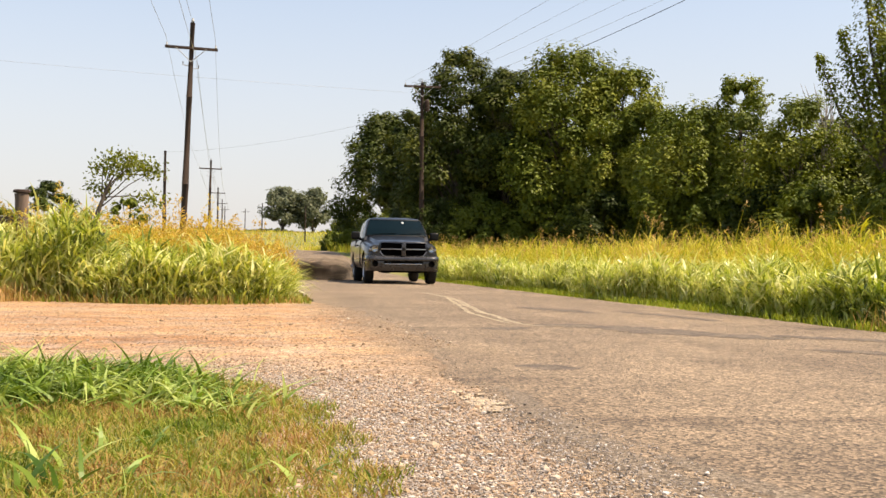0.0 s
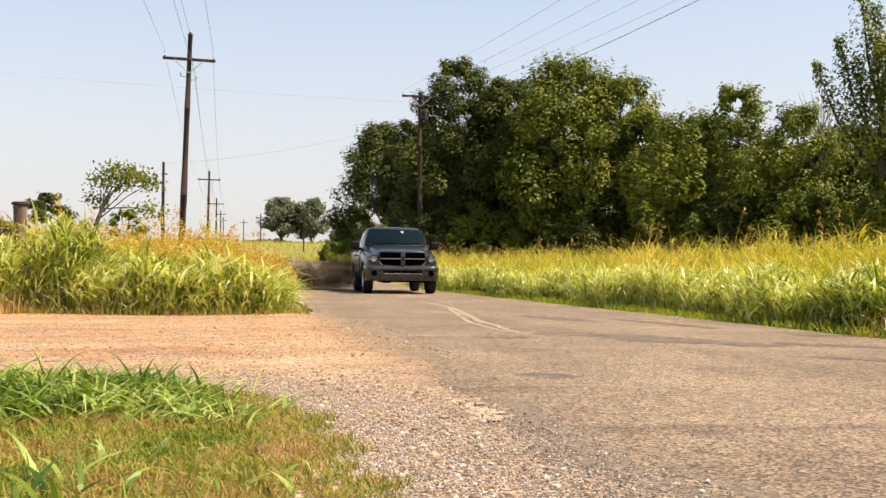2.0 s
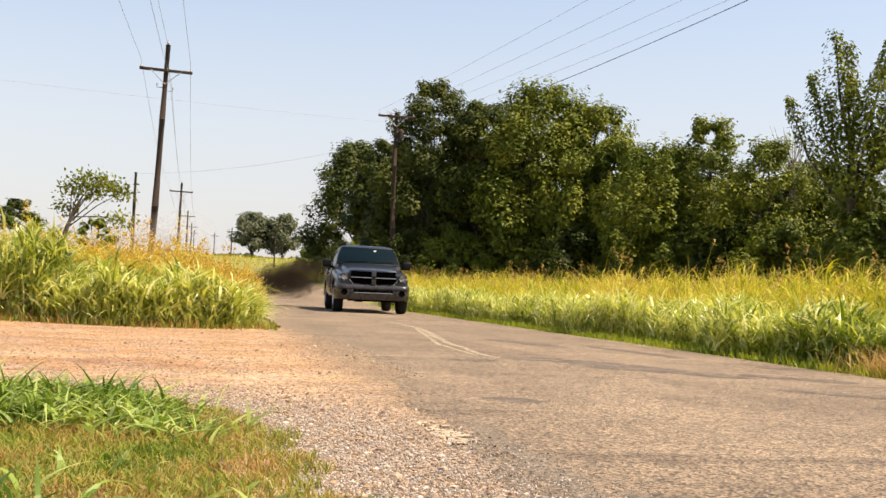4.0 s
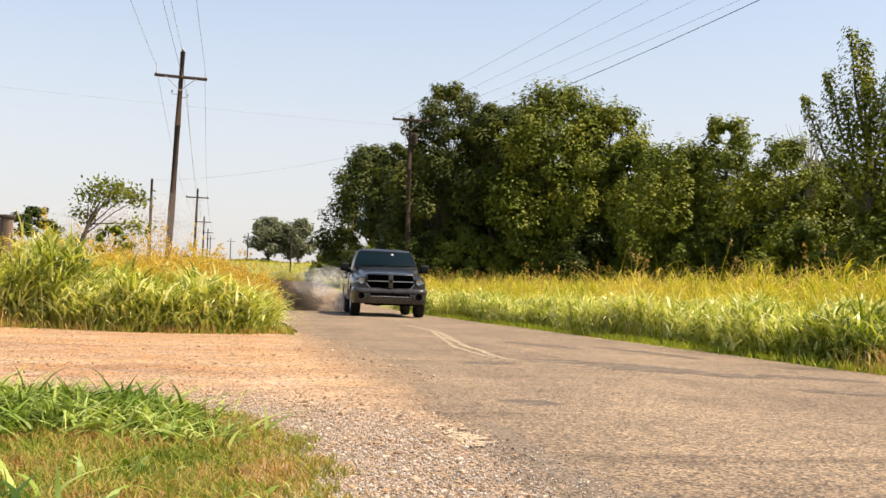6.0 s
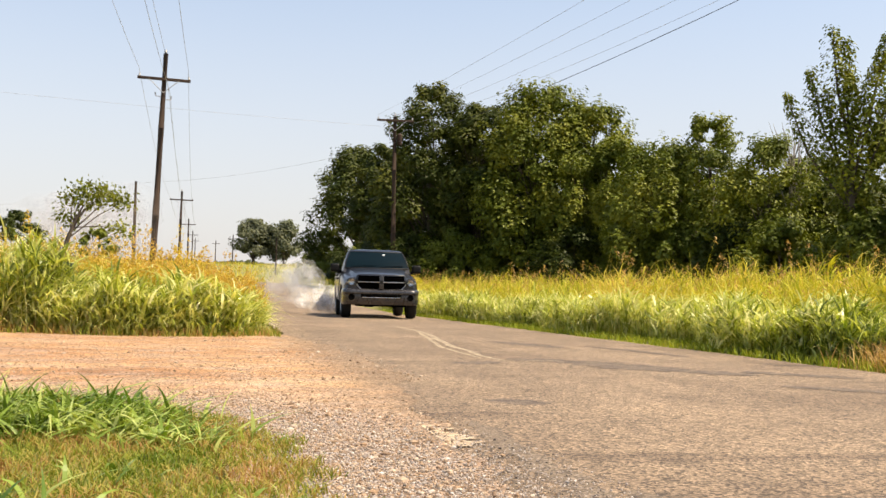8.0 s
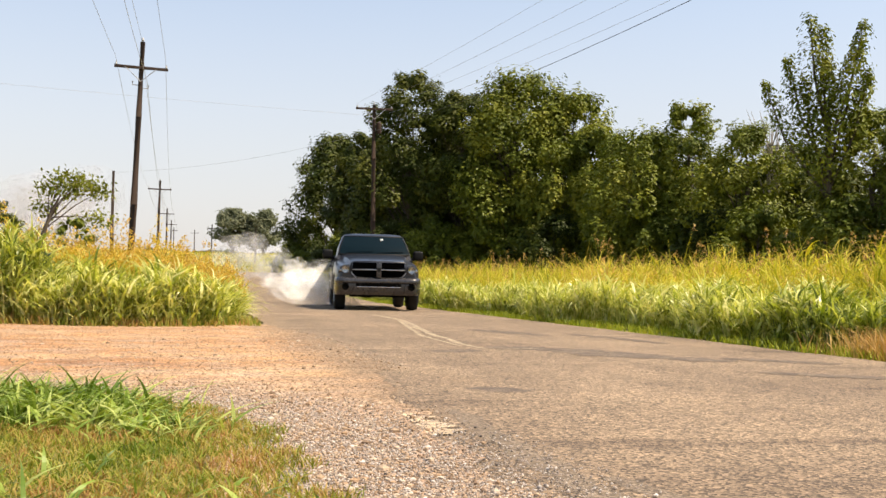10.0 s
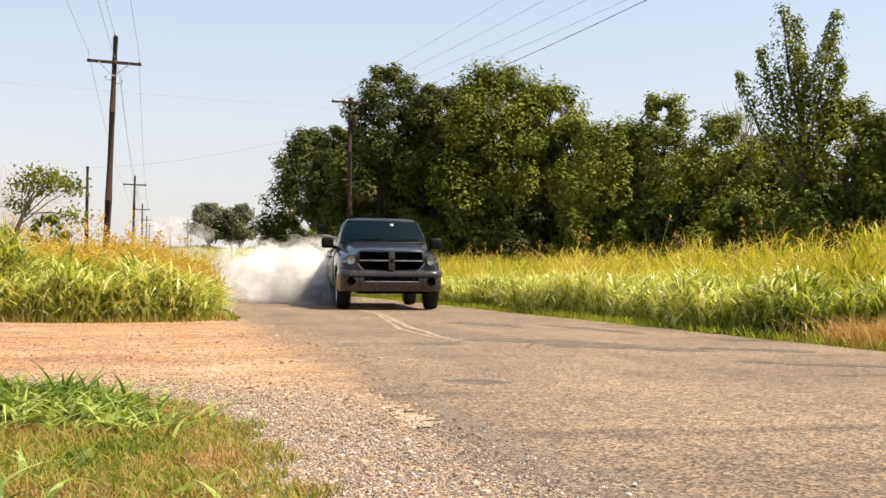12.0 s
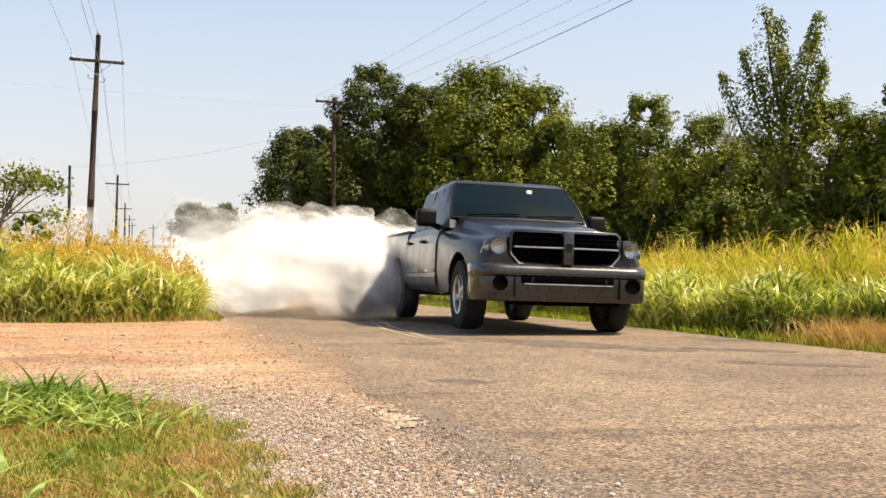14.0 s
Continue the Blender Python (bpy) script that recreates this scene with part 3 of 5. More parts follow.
def weed_clump(x, y, n, h, seed):
    r = np.random.default_rng(seed)
    n = int(n * 1.6)
    root = np.stack([x + r.normal(0, 0.12, n), y + r.normal(0, 0.11, n), np.full(n, 0.0)], 1)
    ob = new("weed_clump", blades("weed_clump", root, 0.86 * h * r.uniform(0.4, 1.1, n), 0.019, 2.0, WEED, 7, 0.66, (0.25, -0.1)))
    return tagged(ob, "lush clump of broad arching grass blades in turf", "weed", kind="stuff")


for i, (x, y, n, h) in enumerate([(-0.95, 5.1, 110, 0.36), (-0.75, 5.2, 90, 0.32), (-0.50, 5.05, 110, 0.32), (-0.28, 4.95, 110, 0.30), (-1.15, 4.9, 120, 0.38), (-1.4, 4.8, 110, 0.38),
                                  (-0.65, 4.75, 90, 0.28), (-0.40, 4.70, 80, 0.26), (-0.85, 4.6, 70, 0.30), (-1.05, 4.3, 60, 0.32), (-0.06, 4.42, 60, 0.19), (-0.16, 4.38, 40, 0.17), (-1.7, 5.2, 90, 0.38),
                                  (-0.45, 3.0, 12, 0.20), (-0.25, 2.95, 8, 0.18), (-0.62, 3.05, 10, 0.22), (0.12, 3.05, 8, 0.12), (-0.3, 3.55, 9, 0.14)]):
    weed_clump(x, y, n, h, i + 40)


# ---- trees ----
def tree(name, x, y, h, rad, seed, mat, n_leaf=9000, leaf=0.16, low=0.12, label="", cat="tree", lean=(0, 0), trunk_r=None, clumps=60, airy=0.0, group=""):
    """Trunk and limbs in one tapered mesh; a crown of leaf sprays gathered round the limb ends."""
    r = np.random.default_rng(seed)
    if y < 120:
        n_leaf, leaf, clumps = int(n_leaf * 2.4), leaf * 0.58, int(clumps * 2.0)
    z0 = float(gz(x, y)) - 0.1
    top = tagged(new(name), label, cat, group)
    top.location = (x, y, z0)
    bm = bmesh.new()
    tr = trunk_r or 0.028 * h + 0.03
    spine = [Vector((lean[0] * s + 0.02 * h * r.normal() * s, lean[1] * s + 0.02 * h * r.normal() * s, h * 0.86 * s)) for s in (0, 0.12, 0.3, 0.5, 0.7, 0.87, 1)]
    tube(bm, spine, [tr * 1.35, tr, tr * 0.85, tr * 0.65, tr * 0.42, tr * 0.25, tr * 0.08], 9)
    cl = []
    sweep = 1.0 if mat is LEAF_MID else 0.25
    for k in range(clumps):
        s = low + (1 - low) * r.uniform(0, 1) ** 0.8
        an = r.uniform(0, 6.283)
        # crown widest below its middle, narrowing to the top
        prof = math.sin(math.pi * min(0.95, 0.22 + 0.78 * (s - low) / (1 - low))) ** 0.7
        rr = rad * prof * (0.30 + 0.70 * math.sqrt(r.uniform())) * (1 + 0.30 * noise.noise(Vector((an, s * 4, seed))))
        cr = (0.25 if y < 120 else 0.36) * rad * r.uniform(0.45, 1.0) * (0.6 + 0.4 * prof)
        i = min(5, int(s * 6))
        root = spine[i].lerp(spine[i + 1], s * 6 - i) if s < 1 else spine[-1]
        end = Vector((root.x + rr * math.cos(an), root.y + rr * math.sin(an), max(0.6 * cr, min(h * s + 0.08 * rr, h - 0.9 * cr))))
        # each bough reaches out and up, combed a little by the wind
        grow = Vector((math.cos(an) + 0.45 * sweep, math.sin(an), 0.55 + 0.9 * s)).normalized()
        cl.append((end, cr, grow))
        if k % 4 == 0:
            start = spine[max(0, i - 1)].lerp(end, 0.02)
            mid = start.lerp(end, 0.5) + Vector((0, 0, 0.12 * rr))
            tube(bm, [start, mid, end], [tr * 0.35 * (1.1 - s), tr * 0.2 * (1.1 - s), 0.012], 5)
    part("trunk", bm, BARK, top)
    w = np.array([c[1] ** 2 for c in cl])
    idx = r.choice(len(cl), n_leaf, p=w / w.sum())
    cen = np.array([c[0][:] for c in cl])[idx]
    cr = np.array([c[1] for c in cl])[idx]
    grow = np.array([c[2][:] for c in cl])[idx]
    d = r.normal(0, 1, (n_leaf, 3))
    d /= np.linalg.norm(d, axis=1)[:, None]
    # leaves gather on the outside of each bough, sprays breaking out along its growth
    lobes = np.array([noise.noise(Vector(q)) for q in (d * 1.9 + idx[:, None] * 1.7).tolist()])
    reach = cr * (0.62 + 0.40 * r.uniform(0, 1, n_leaf) ** 0.7 + 0.45 * lobes)
    along = np.sum(d * grow, 1)
    pts = cen + d * reach[:, None] * np.array([1.05, 1.05, 0.78]) + grow * (reach * np.maximum(along, 0) ** 2 * (0.35 + 0.6 * sweep))[:, None]
    stray = r.uniform(0, 1, n_leaf) < 0.05
    pts += r.normal(0, 0.22, (n_leaf, 3)) * (cr * stray)[:, None]
    v = leaf_cards(pts, leaf, 0.6, 1.15 * d + 0.35 * grow)
    crown = new("crown", mesh_np("crown", v, np.arange(len(v)).reshape(-1, 4), mat))
    crown.parent = top
    return top


WOOD = "dense roadside wood"
DEEP = "dark-leaved broad oak standing in the roadside wood"
MID = "green elm with ragged crown in the roadside wood"
tree("tree", 13.4, 65.0, 13.0, 3.6, 1, LEAF_DARK, 13000, 0.20, 0.10, DEEP, group=WOOD, clumps=90)
tree("tree", 16.0, 63.0, 11.6, 3.4, 2, LEAF_DARK, 11000, 0.20, 0.08, DEEP, group=WOOD, clumps=80)
tree("tree", 18.6, 59.5, 12.4, 4.2, 3, LEAF_MID, 15000, 0.20, 0.10, MID, group=WOOD, clumps=100)
tree("tree", 21.2, 57.5, 11.3, 3.4, 4, LEAF_MID, 11000, 0.20, 0.08, MID, group=WOOD, clumps=80)
tree("tree", 22.0, 54.5, 9.0, 2.6, 5, LEAF_MID, 8000, 0.19, 0.06, MID, group=WOOD, clumps=60)
tree("tree", 11.8, 88.0, 11.6, 4.2, 6, LEAF_DARK, 9000, 0.26, 0.06, DEEP, group=WOOD, clumps=80)
tree("tree", 12.4, 76.0, 10.3, 3.0, 7, LEAF_DARK, 10000, 0.24, 0.06, DEEP, group=WOOD, clumps=80)
tree("tree", 21.3, 47.5, 8.2, 2.9, 9, LEAF_MID, 8500, 0.17, 0.05, MID, group=WOOD, clumps=70)
tree("tree", 23.0, 46.5, 9.3, 2.4, 10, LEAF_MID, 7000, 0.17, 0.05, MID, group=WOOD, clumps=60)
tree("tree", 23.6, 42.5, 7.9, 2.7, 11, LEAF_MID, 8000, 0.16, 0.05, MID, group=WOOD, clumps=70)
tree("tree", 25.5, 36.0, 7.9, 2.4, 13, LEAF_MID, 7000, 0.16, 0.05, MID, group=WOOD, clumps=60)
tree("tree", 26.8, 33.0, 8.0, 2.4, 14, LEAF_MID, 7000, 0.16, 0.05, MID, group=WOOD, clumps=60)
tree("tree", 28.5, 31.0, 8.8, 2.6, 15, LEAF_DARK, 7000, 0.16, 0.05, DEEP, group=WOOD, clumps=60)
tree("tree", 18.5, 66.0, 10.0, 3.6, 16, LEAF_DARK, 9000, 0.22, 0.04, DEEP, group=WOOD, clumps=70)
tree("tree", 25.0, 51.0, 8.4, 3.2, 17, LEAF_DARK, 8000, 0.2, 0.04, DEEP, group=WOOD, clumps=70)
tree("tree", 27.0, 44.0, 7.4, 3.0, 18, LEAF_DARK, 8000, 0.2, 0.04, DEEP, group=WOOD, clumps=70)
tree("tree", 30.0, 38.0, 7.0, 3.0, 19, LEAF_DARK, 8000, 0.2, 0.04, DEEP, group=WOOD, clumps=70)
# back row all in dark leaves, standing in for the wood's shaded interior
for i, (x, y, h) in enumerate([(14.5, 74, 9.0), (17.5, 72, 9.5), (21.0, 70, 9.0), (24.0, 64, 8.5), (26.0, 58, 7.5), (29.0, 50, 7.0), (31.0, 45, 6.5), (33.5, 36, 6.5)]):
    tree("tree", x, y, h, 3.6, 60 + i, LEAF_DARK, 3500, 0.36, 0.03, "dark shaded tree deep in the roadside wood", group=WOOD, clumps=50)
BUSH = "leafy bush filling the edge of the wood"
for i, (x, y, h, rd) in enumerate([(11.6, 63, 3.6, 2.2), (14.2, 60.5, 3.8, 2.4), (16.8, 58, 4.0, 2.4), (19.4, 55, 4.2, 2.4), (21.0, 51, 4.6, 2.2), (20.8, 46, 4.0, 2.0),
                                   (22.4, 43, 4.2, 2.0), (22.6, 39.5, 4.0, 2.0), (24.0, 35.5, 4.2, 2.0), (25.2, 32.0, 4.0, 2.0), (27.0, 29.0, 4.4, 2.2), (10.8, 74, 3.0, 1.8), (8.6, 70, 1.7, 1.1), (8.0, 77, 1.6, 1.1), (7.6, 84, 1.5, 1.2), (9.6, 82, 2.6, 1.5), (10.2, 90, 4.0, 2.0), (9.4, 95, 3.2, 1.8), (10.9, 69, 3.2, 2.0)]):
    tree("bush", x, y, h, rd, 100 + i, LEAF_MID if i % 3 else LEAF_DARK, 4200, 0.16, 0.02, BUSH, "bush", group="bushes at the wood's edge", clumps=40, trunk_r=0.06)
tree("tree", 8.0, 205, 8.6, 3.7, 31, LEAF_HAZED, 7000, 0.30, 0.22, "round-crowned tree alone in the far field", clumps=120)
tree("tree", 13.6, 203, 8.6, 3.1, 32, LEAF_HAZED, 6000, 0.30, 0.14, "round-crowned tree alone in the far field", clumps=110)
tree("shrub", -6.5, 39.5, 3.3, 1.0, 33, LEAF_DARK, 1800, 0.12, 0.3, "dark feathery shrub behind the grass", "shrub", clumps=30, trunk_r=0.05)
tree("bush", -1.95, 19.6, 1.75, 0.55, 35, LEAF_MID, 900, 0.075, 0.3, "scrubby olive bush under the sapling", "bush", clumps=16, trunk_r=0.02)
tree("bush", -3.1, 20.5, 1.7, 0.6, 36, LEAF_MID, 900, 0.075, 0.3, "scrubby olive bush under the sapling", "bush", clumps=16, trunk_r=0.02)
tree("shrub", -8.8, 42, 2.4, 1.0, 34, LEAF_MID, 1500, 0.12, 0.2, "dark feathery shrub behind the grass", "shrub", clumps=24, trunk_r=0.05)


def sapling():
    """A leaning young tree with a lopsided head of leaves."""
    top = tagged(new("sapling"), "young leaning tree with a sparse lopsided crown", "sapling")
    top.location = (-2.20, 15.7, 0)
    top.scale = (0.87, 0.87, 0.87)
    bm = bmesh.new()
    ends = [Vector(p) for p in [(0.50, 0, 2.30), (0.78, 0.1, 2.32), (0.98, 0, 2.18), (0.62, 0.1, 2.08), (0.34, 0, 2.12), (0.26, 0.1, 1.82), (1.10, 0.1, 2.12), (1.12, 0, 1.66), (0.75, 0.0, 2.18)]]
    tube(bm, [(-0.05, 0, 0), (0.12, 0, 0.8), (0.28, 0, 1.45), (0.40, 0, 1.80), (0.52, 0, 2.05)], [0.05, 0.045, 0.036, 0.026, 0.01], 7)
    for e in ends:
        a = Vector((0.28, 0, 1.45)).lerp(Vector((0.46, 0, 1.95)), rng.uniform(0, 1))
        twig = tube(bmesh.new(), [a, a.lerp(e, 0.55) + Vector((0, 0, 0.05)), e], [0.012, 0.008, 0.004], 5)
        part("branch", twig, BARK, top)
    part("trunk", bm, BARK, top)
    c = np.concatenate([np.array(e[:])[None] + rng.normal(0, 1, (170, 3)) * np.array([0.12, 0.11, 0.075]) for e in ends])
    v = leaf_cards(c, 0.034, 0.55)
    ob = new("crown", mesh_np("crown", v, np.arange(len(v)).reshape(-1, 4), LEAF_MID))
    ob.parent = top



def spired_tree(x, y, tips, label):
    """A tall open tree whose crown breaks into upright leafy spires."""
    r = np.random.default_rng(5)
    top = tagged(new("tree"), label, "tree", WOOD)
    top.location = (x, y, -0.1)
    right = Vector((0.837, -0.548, 0))
    bm = bmesh.new()
    tube(bm, [(0, 0, 0), (0.1, 0, 3.0), (0.05, 0, 6.0), (0.1, 0, 8.0)], [0.26, 0.2, 0.13, 0.05], 9)
    pts, face = [], []
    for k, (dx, z) in enumerate(tips):
        tip = right * dx + Vector((0, r.normal() * 0.5, z))
        foot = Vector((0.05, 0, max(2.5, z - 4.6)))
        mid = foot.lerp(tip, 0.5) + right * (0.18 * dx)
        tube(bm, [foot, mid, tip], [0.07, 0.045, 0.008], 6)
        n = 760
        s = 0.12 + 0.88 * r.uniform(0, 1, n) ** 0.9
        a, b, c = (np.array(v[:]) for v in (foot, mid, tip))
        p = a * ((1 - s) ** 2)[:, None] + b * (2 * s * (1 - s))[:, None] + c * (s ** 2)[:, None]
        g = r.integers(0, 16, n)
        off = r.normal(0, 1, (16, 3))[g] * 0.62 + r.normal(0, 1, (n, 3)) * 0.26
        p = p + off * (0.64 * (1.06 - s) ** 0.7 + 0.08)[:, None]
        pts.append(p)
        face.append(off)
    part("trunk", bm, BARK, top)
    v = leaf_cards(np.concatenate(pts), 0.10, 0.5, 0.6 * np.concatenate(face))
    crown = new("crown", mesh_np("crown", v, np.arange(len(v)).reshape(-1, 4), LEAF_MID))
    crown.parent = top


spired_tree(23.6, 36.2, [(-0.86, 11.3), (-0.18, 10.9), (0.95, 10.9), (-1.4, 9.8), (-2.1, 8.9), (1.35, 9.1), (0.25, 9.6), (0.7, 9.9), (-0.5, 9.0)],
            "tall thin tree with an open crown of upright spires")


def dry_tuft(x, y, n):
    root = np.stack([x + rng.normal(0, 0.22, n), y + rng.normal(0, 0.5, n), np.full(n, -0.03)], 1)
    ob = new("dry_grass", blades("dry_grass", root, 0.36, 0.009, 0.9, DRY, 4, 0.5))
    tagged(ob, "tuft of dry straw-brown grass at the road's edge", "grass", kind="stuff")


dry_tuft(6.78, 8.9, 1500)
dry_tuft(6.8, 8.0, 900)
dry_tuft(-3.25, 15.7, 1400)
dry_tuft(-2.9, 16.2, 900)
sapling()


def bare_tree(x, y, h, seed):
    """Leafless grey twigs standing over the wood."""
    r = random.Random(seed)
    bm = bmesh.new()
    tube(bm, [(0, 0, 0), (0.1, 0, h * 0.5), (0.15, 0.1, h * 0.75)], [0.09, 0.06, 0.04], 6)
    for k in range(14):
        a = Vector((0.1, 0, h * r.uniform(0.45, 0.75)))
        e = Vector((r.uniform(-0.9, 0.9), r.uniform(-0.6, 0.6), h * r.uniform(0.85, 1.0)))
        tube(bm, [a, a.lerp(e, 0.5) + Vector((r.uniform(-.1, .1), 0, 0.1)), e], [0.03, 0.02, 0.006], 4)
    top = tagged(new("bare_tree"), "leafless grey tree with thin upright twigs", "dead tree")
    top.location = (x, y, float(gz(x, y)))
    part("trunk", bm, DEADWOOD, top)


bare_tree(24.3, 41.8, 9.0, 3)
bare_tree(25.2, 42.6, 8.4, 4)


def far_woods():
    """A low band of woodland along the horizon."""
    n = 9000
    x = rng.uniform(-140, 60, n)
    y = 380 + rng.uniform(-15, 15, n)
    hh = 3.5 + 3.5 * np.array([noise.noise(Vector((a * 0.05, 0, 5))) for a in x])
    c = np.stack([x, y, gz(x, y) + rng.uniform(0, 1, n) * np.maximum(hh, 0.8)], 1)
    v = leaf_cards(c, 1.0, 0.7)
    tagged(new("far_woods", mesh_np("far_woods", v, np.arange(len(v)).reshape(-1, 4), LEAF_HAZED)), "low band of far woods in haze-paled leaves", "woods", kind="stuff")


far_woods()


# ---- poles and wires ----
def pole(x, y, top, lean=0.0, arm=2.25, arm_z=0.85, turn=0.0, extra=False, r=0.15, label=""):
    z0 = float(gz(x, y)) - 0.2
    h = top - z0
    ob = tagged(new("utility_pole"), label or "dark wooden utility pole with a crossarm", "utility pole", "poles along the road")
    ob.matrix_basis = pose(x, y, z0, 0, lean, turn)
    bm = bmesh.new()
    tube(bm, [(0, 0, 0), (0.01, 0, h * 0.35), (0, 0.01, h * 0.7), (0, 0, h)], [r * 1.15, r, r * 0.85, r * 0.7], 12)
    part("pole", bm, POLEWOOD, ob)
    if arm:
        za = h - arm_z
        bm = bmesh.new()
        box(bm, -arm / 2, arm / 2, -0.19, -0.08, za - 0.06, za + 0.06, 0.012)
        part("crossarm", bm, POLEWOOD, ob)
        for s in (-1, 1):
            bm = bmesh.new()
            tube(bm, [(0, -0.14, za - 0.6), (s * arm * 0.29, -0.2, za - 0.02)], 0.018, 6)
            part("brace", bm, WIRE, ob)
        for xx in (-arm / 2 + 0.08, arm / 2 - 0.08):
            bm = bmesh.new()
            tube(bm, [(xx, -0.13, za + 0.05), (xx, -0.13, za + 0.1), (xx, -0.13, za + 0.13), (xx, -0.13, za + 0.2)], [0.02, 0.05, 0.035, 0.025], 8)
            part("insulator", bm, CERAMIC, ob)
        bm = bmesh.new()
        tube(bm, [(0, 0, h), (0, 0, h + 0.08), (0, 0, h + 0.12), (0, 0, h + 0.2)], [0.03, 0.06, 0.045, 0.02], 8)
        part("insulator", bm, CERAMIC, ob)
        for k, s in enumerate((-1, 1)):
            bm = bmesh.new()
            zz = za - 0.75 - 0.12 * k
            tube(bm, [(s * 0.1, 0, zz), (s * 0.34, 0, zz + 0.02), (s * 0.34, 0, zz + 0.16)], [0.02, 0.02, 0.035], 6)
            part("bracket", bm, WIRE, ob)
    if extra:
        bm = bmesh.new()
        tube(bm, [(0.28, -0.1, h - 1.7), (0.28, -0.1, h - 1.62), (0.28, -0.1, h - 1.1), (0.28, -0.1, h - 1.0)], [0.12, 0.15, 0.15, 0.06], 12)
        part("transformer", bm, POLEWOOD, ob)
    return ob


def wire(a, b, sag, label="thin sagging power line between poles", r=0.0055, mat=WIRE):
    a, b = Vector(a), Vector(b)
    bm = bmesh.new()
    pts = [a.lerp(b, s) - Vector((0, 0, 4 * sag * s * (1 - s))) for s in (k / 16 for k in range(17))]
    tube(bm, pts, r, 5)
    tagged(part("power_line", bm, mat), label, "power line", "overhead lines")


pole(-2.47, 48.0, 10.95, lean=1.6, arm_z=1.15)
pole(-3.05, 110.0, 10.5, lean=0.8)
pole(-3.4, 172.0, 11.8)
pole(-3.7, 234.0, 13.3)
pole(-4.0, 300.0, 15.0)
pole(-2.4, -14.0, 11.2)
pole(10.55, 62.2, 11.2, lean=-0.5, arm=2.2, arm_z=0.25, extra=True, label="dark wooden utility pole with crossarm and transformer")
pole(16.8, 3.0, 11.6, turn=-6)
pole(-4.83, 71.8, 7.6, arm=0, r=0.12, label="plain dark wooden pole beside the field")
pole(9.0, 150.0, 8.2, arm=0, r=0.1, label="plain thin wooden pole in the far field")
pole(4.8, 235.0, 12.8)
pole(1.5, 300.0, 14.5)
LEFTS = [(-2.4, -14, 11.2), (-2.24, 48, 10.95), (-3.0, 110, 10.5), (-3.4, 172, 11.8), (-3.7, 234, 13.3), (-4.0, 300, 15.0)]
for (x0, y0, z0), (x1, y1, z1) in zip(LEFTS, LEFTS[1:]):
    r_ = 0.008 if y0 < 100 else 0.016
    wire((x0, y0, z0 + 0.2), (x1, y1, z1 + 0.2), 0.7, r=r_)
    for dx in (-1.05, 1.05):
        wire((x0 + dx, y0, z0 - 0.65), (x1 + dx, y1, z1 - 0.65), 0.8, r=r_)
    wire((x0 + 0.3, y0, z0 - 1.7), (x1 + 0.3, y1, z1 - 1.7), 0.9, r=r_)
for dx, dz, sag in ((-1.0, 0.1, 0.4), (0.2, 0.2, 0.5), (0.9, 0.1, 0.7), (1.0, -0.3, 0.9)):
    wire((10.35 + dx, 62.2 + 0.2 * dx, 11.1 + dz), (16.8 + 1.4 * dx, 3.0, 11.2 + dz), sag)
wire((10.35, 62.2, 9.6), (16.8, 3.0, 10.2), 0.9, "thick black cable between poles", 0.011, CABLE)
wire((9.6, 62.3, 10.6), (-42, 54.5, 11.9), 0.4, r=0.006)
pole(-42, 54.5, 12.3)
wire((-4.85, 71.8, 7.5), (10.2, 62.2, 9.6), 0.5)
wire((-4.85, 71.8, 7.5), (-8.2, 71.0, 3.2), 0.02, "guy wire slanting from the plain pole")


def fence():
    ob = tagged(new("fence_post"), "thick weathered wooden corner post", "fence post")
    ob.location = (-3.15, 16.6, 0)
    bm = bmesh.new()
    tube(bm, [(0, 0, -0.1), (0.01, 0, 0.8), (0, 0, 1.53), (0, 0, 1.56)], [0.12, 0.105, 0.105, 0.09], 12)
    part("post", bm, POSTWOOD, ob)
    bm = bmesh.new()
    tube(bm, [(0, 0, 1.545), (0, 0, 1.575), (0, 0, 1.59)], [0.125, 0.125, 0.10], 12)
    part("cap", bm, POLEWOOD, ob, "dark flat cap")
    ob = tagged(new("fence_rail"), "old grey wooden rail fence with sagging bars", "fence")
    ob.location = (-3.2, 16.75, 0)
    for k, (z, dz) in enumerate(((1.14, 0.02), (0.82, -0.04), (0.5, 0.03))):
        bm = bmesh.new()
        box(bm, -3.2, -0.02, 0, 0.05, z - 0.06, z + 0.06, 0.01)
        for v in bm.verts:
            v.co.z += dz * math.sin(v.co.x)
        part("rail", bm, POSTWOOD, ob)
    for k in (-3.15, -1.6):
        bm = bmesh.new()
        tube(bm, [(k, 0.12, -0.1), (k + 0.02, 0.12, 1.2)], [0.07, 0.06], 8)
        part("post", bm, POSTWOOD, ob)



def marker():
    """A little weathered sign plate on a stake among the canes."""
    ob = tagged(new("marker_sign"), "small teal-grey sign plate on a wooden stake", "sign")
    ob.matrix_basis = pose(-2.06, 15.9, 0, 0, 6, 8)
    bm = bmesh.new()
    box(bm, -0.02, 0.02, 0, 0.02, -0.1, 1.0, 0.004)
    part("stake", bm, POSTWOOD, ob)
    bm = bmesh.new()
    box(bm, -0.085, 0.085, -0.012, -0.002, 0.80, 0.98, 0.004)
    part("plate", bm, TEAL, ob)


TEAL = m_plain("teal_sign_plate", (0.07, 0.13, 0.12), 0.5, var=0.3)
fence()
marker()


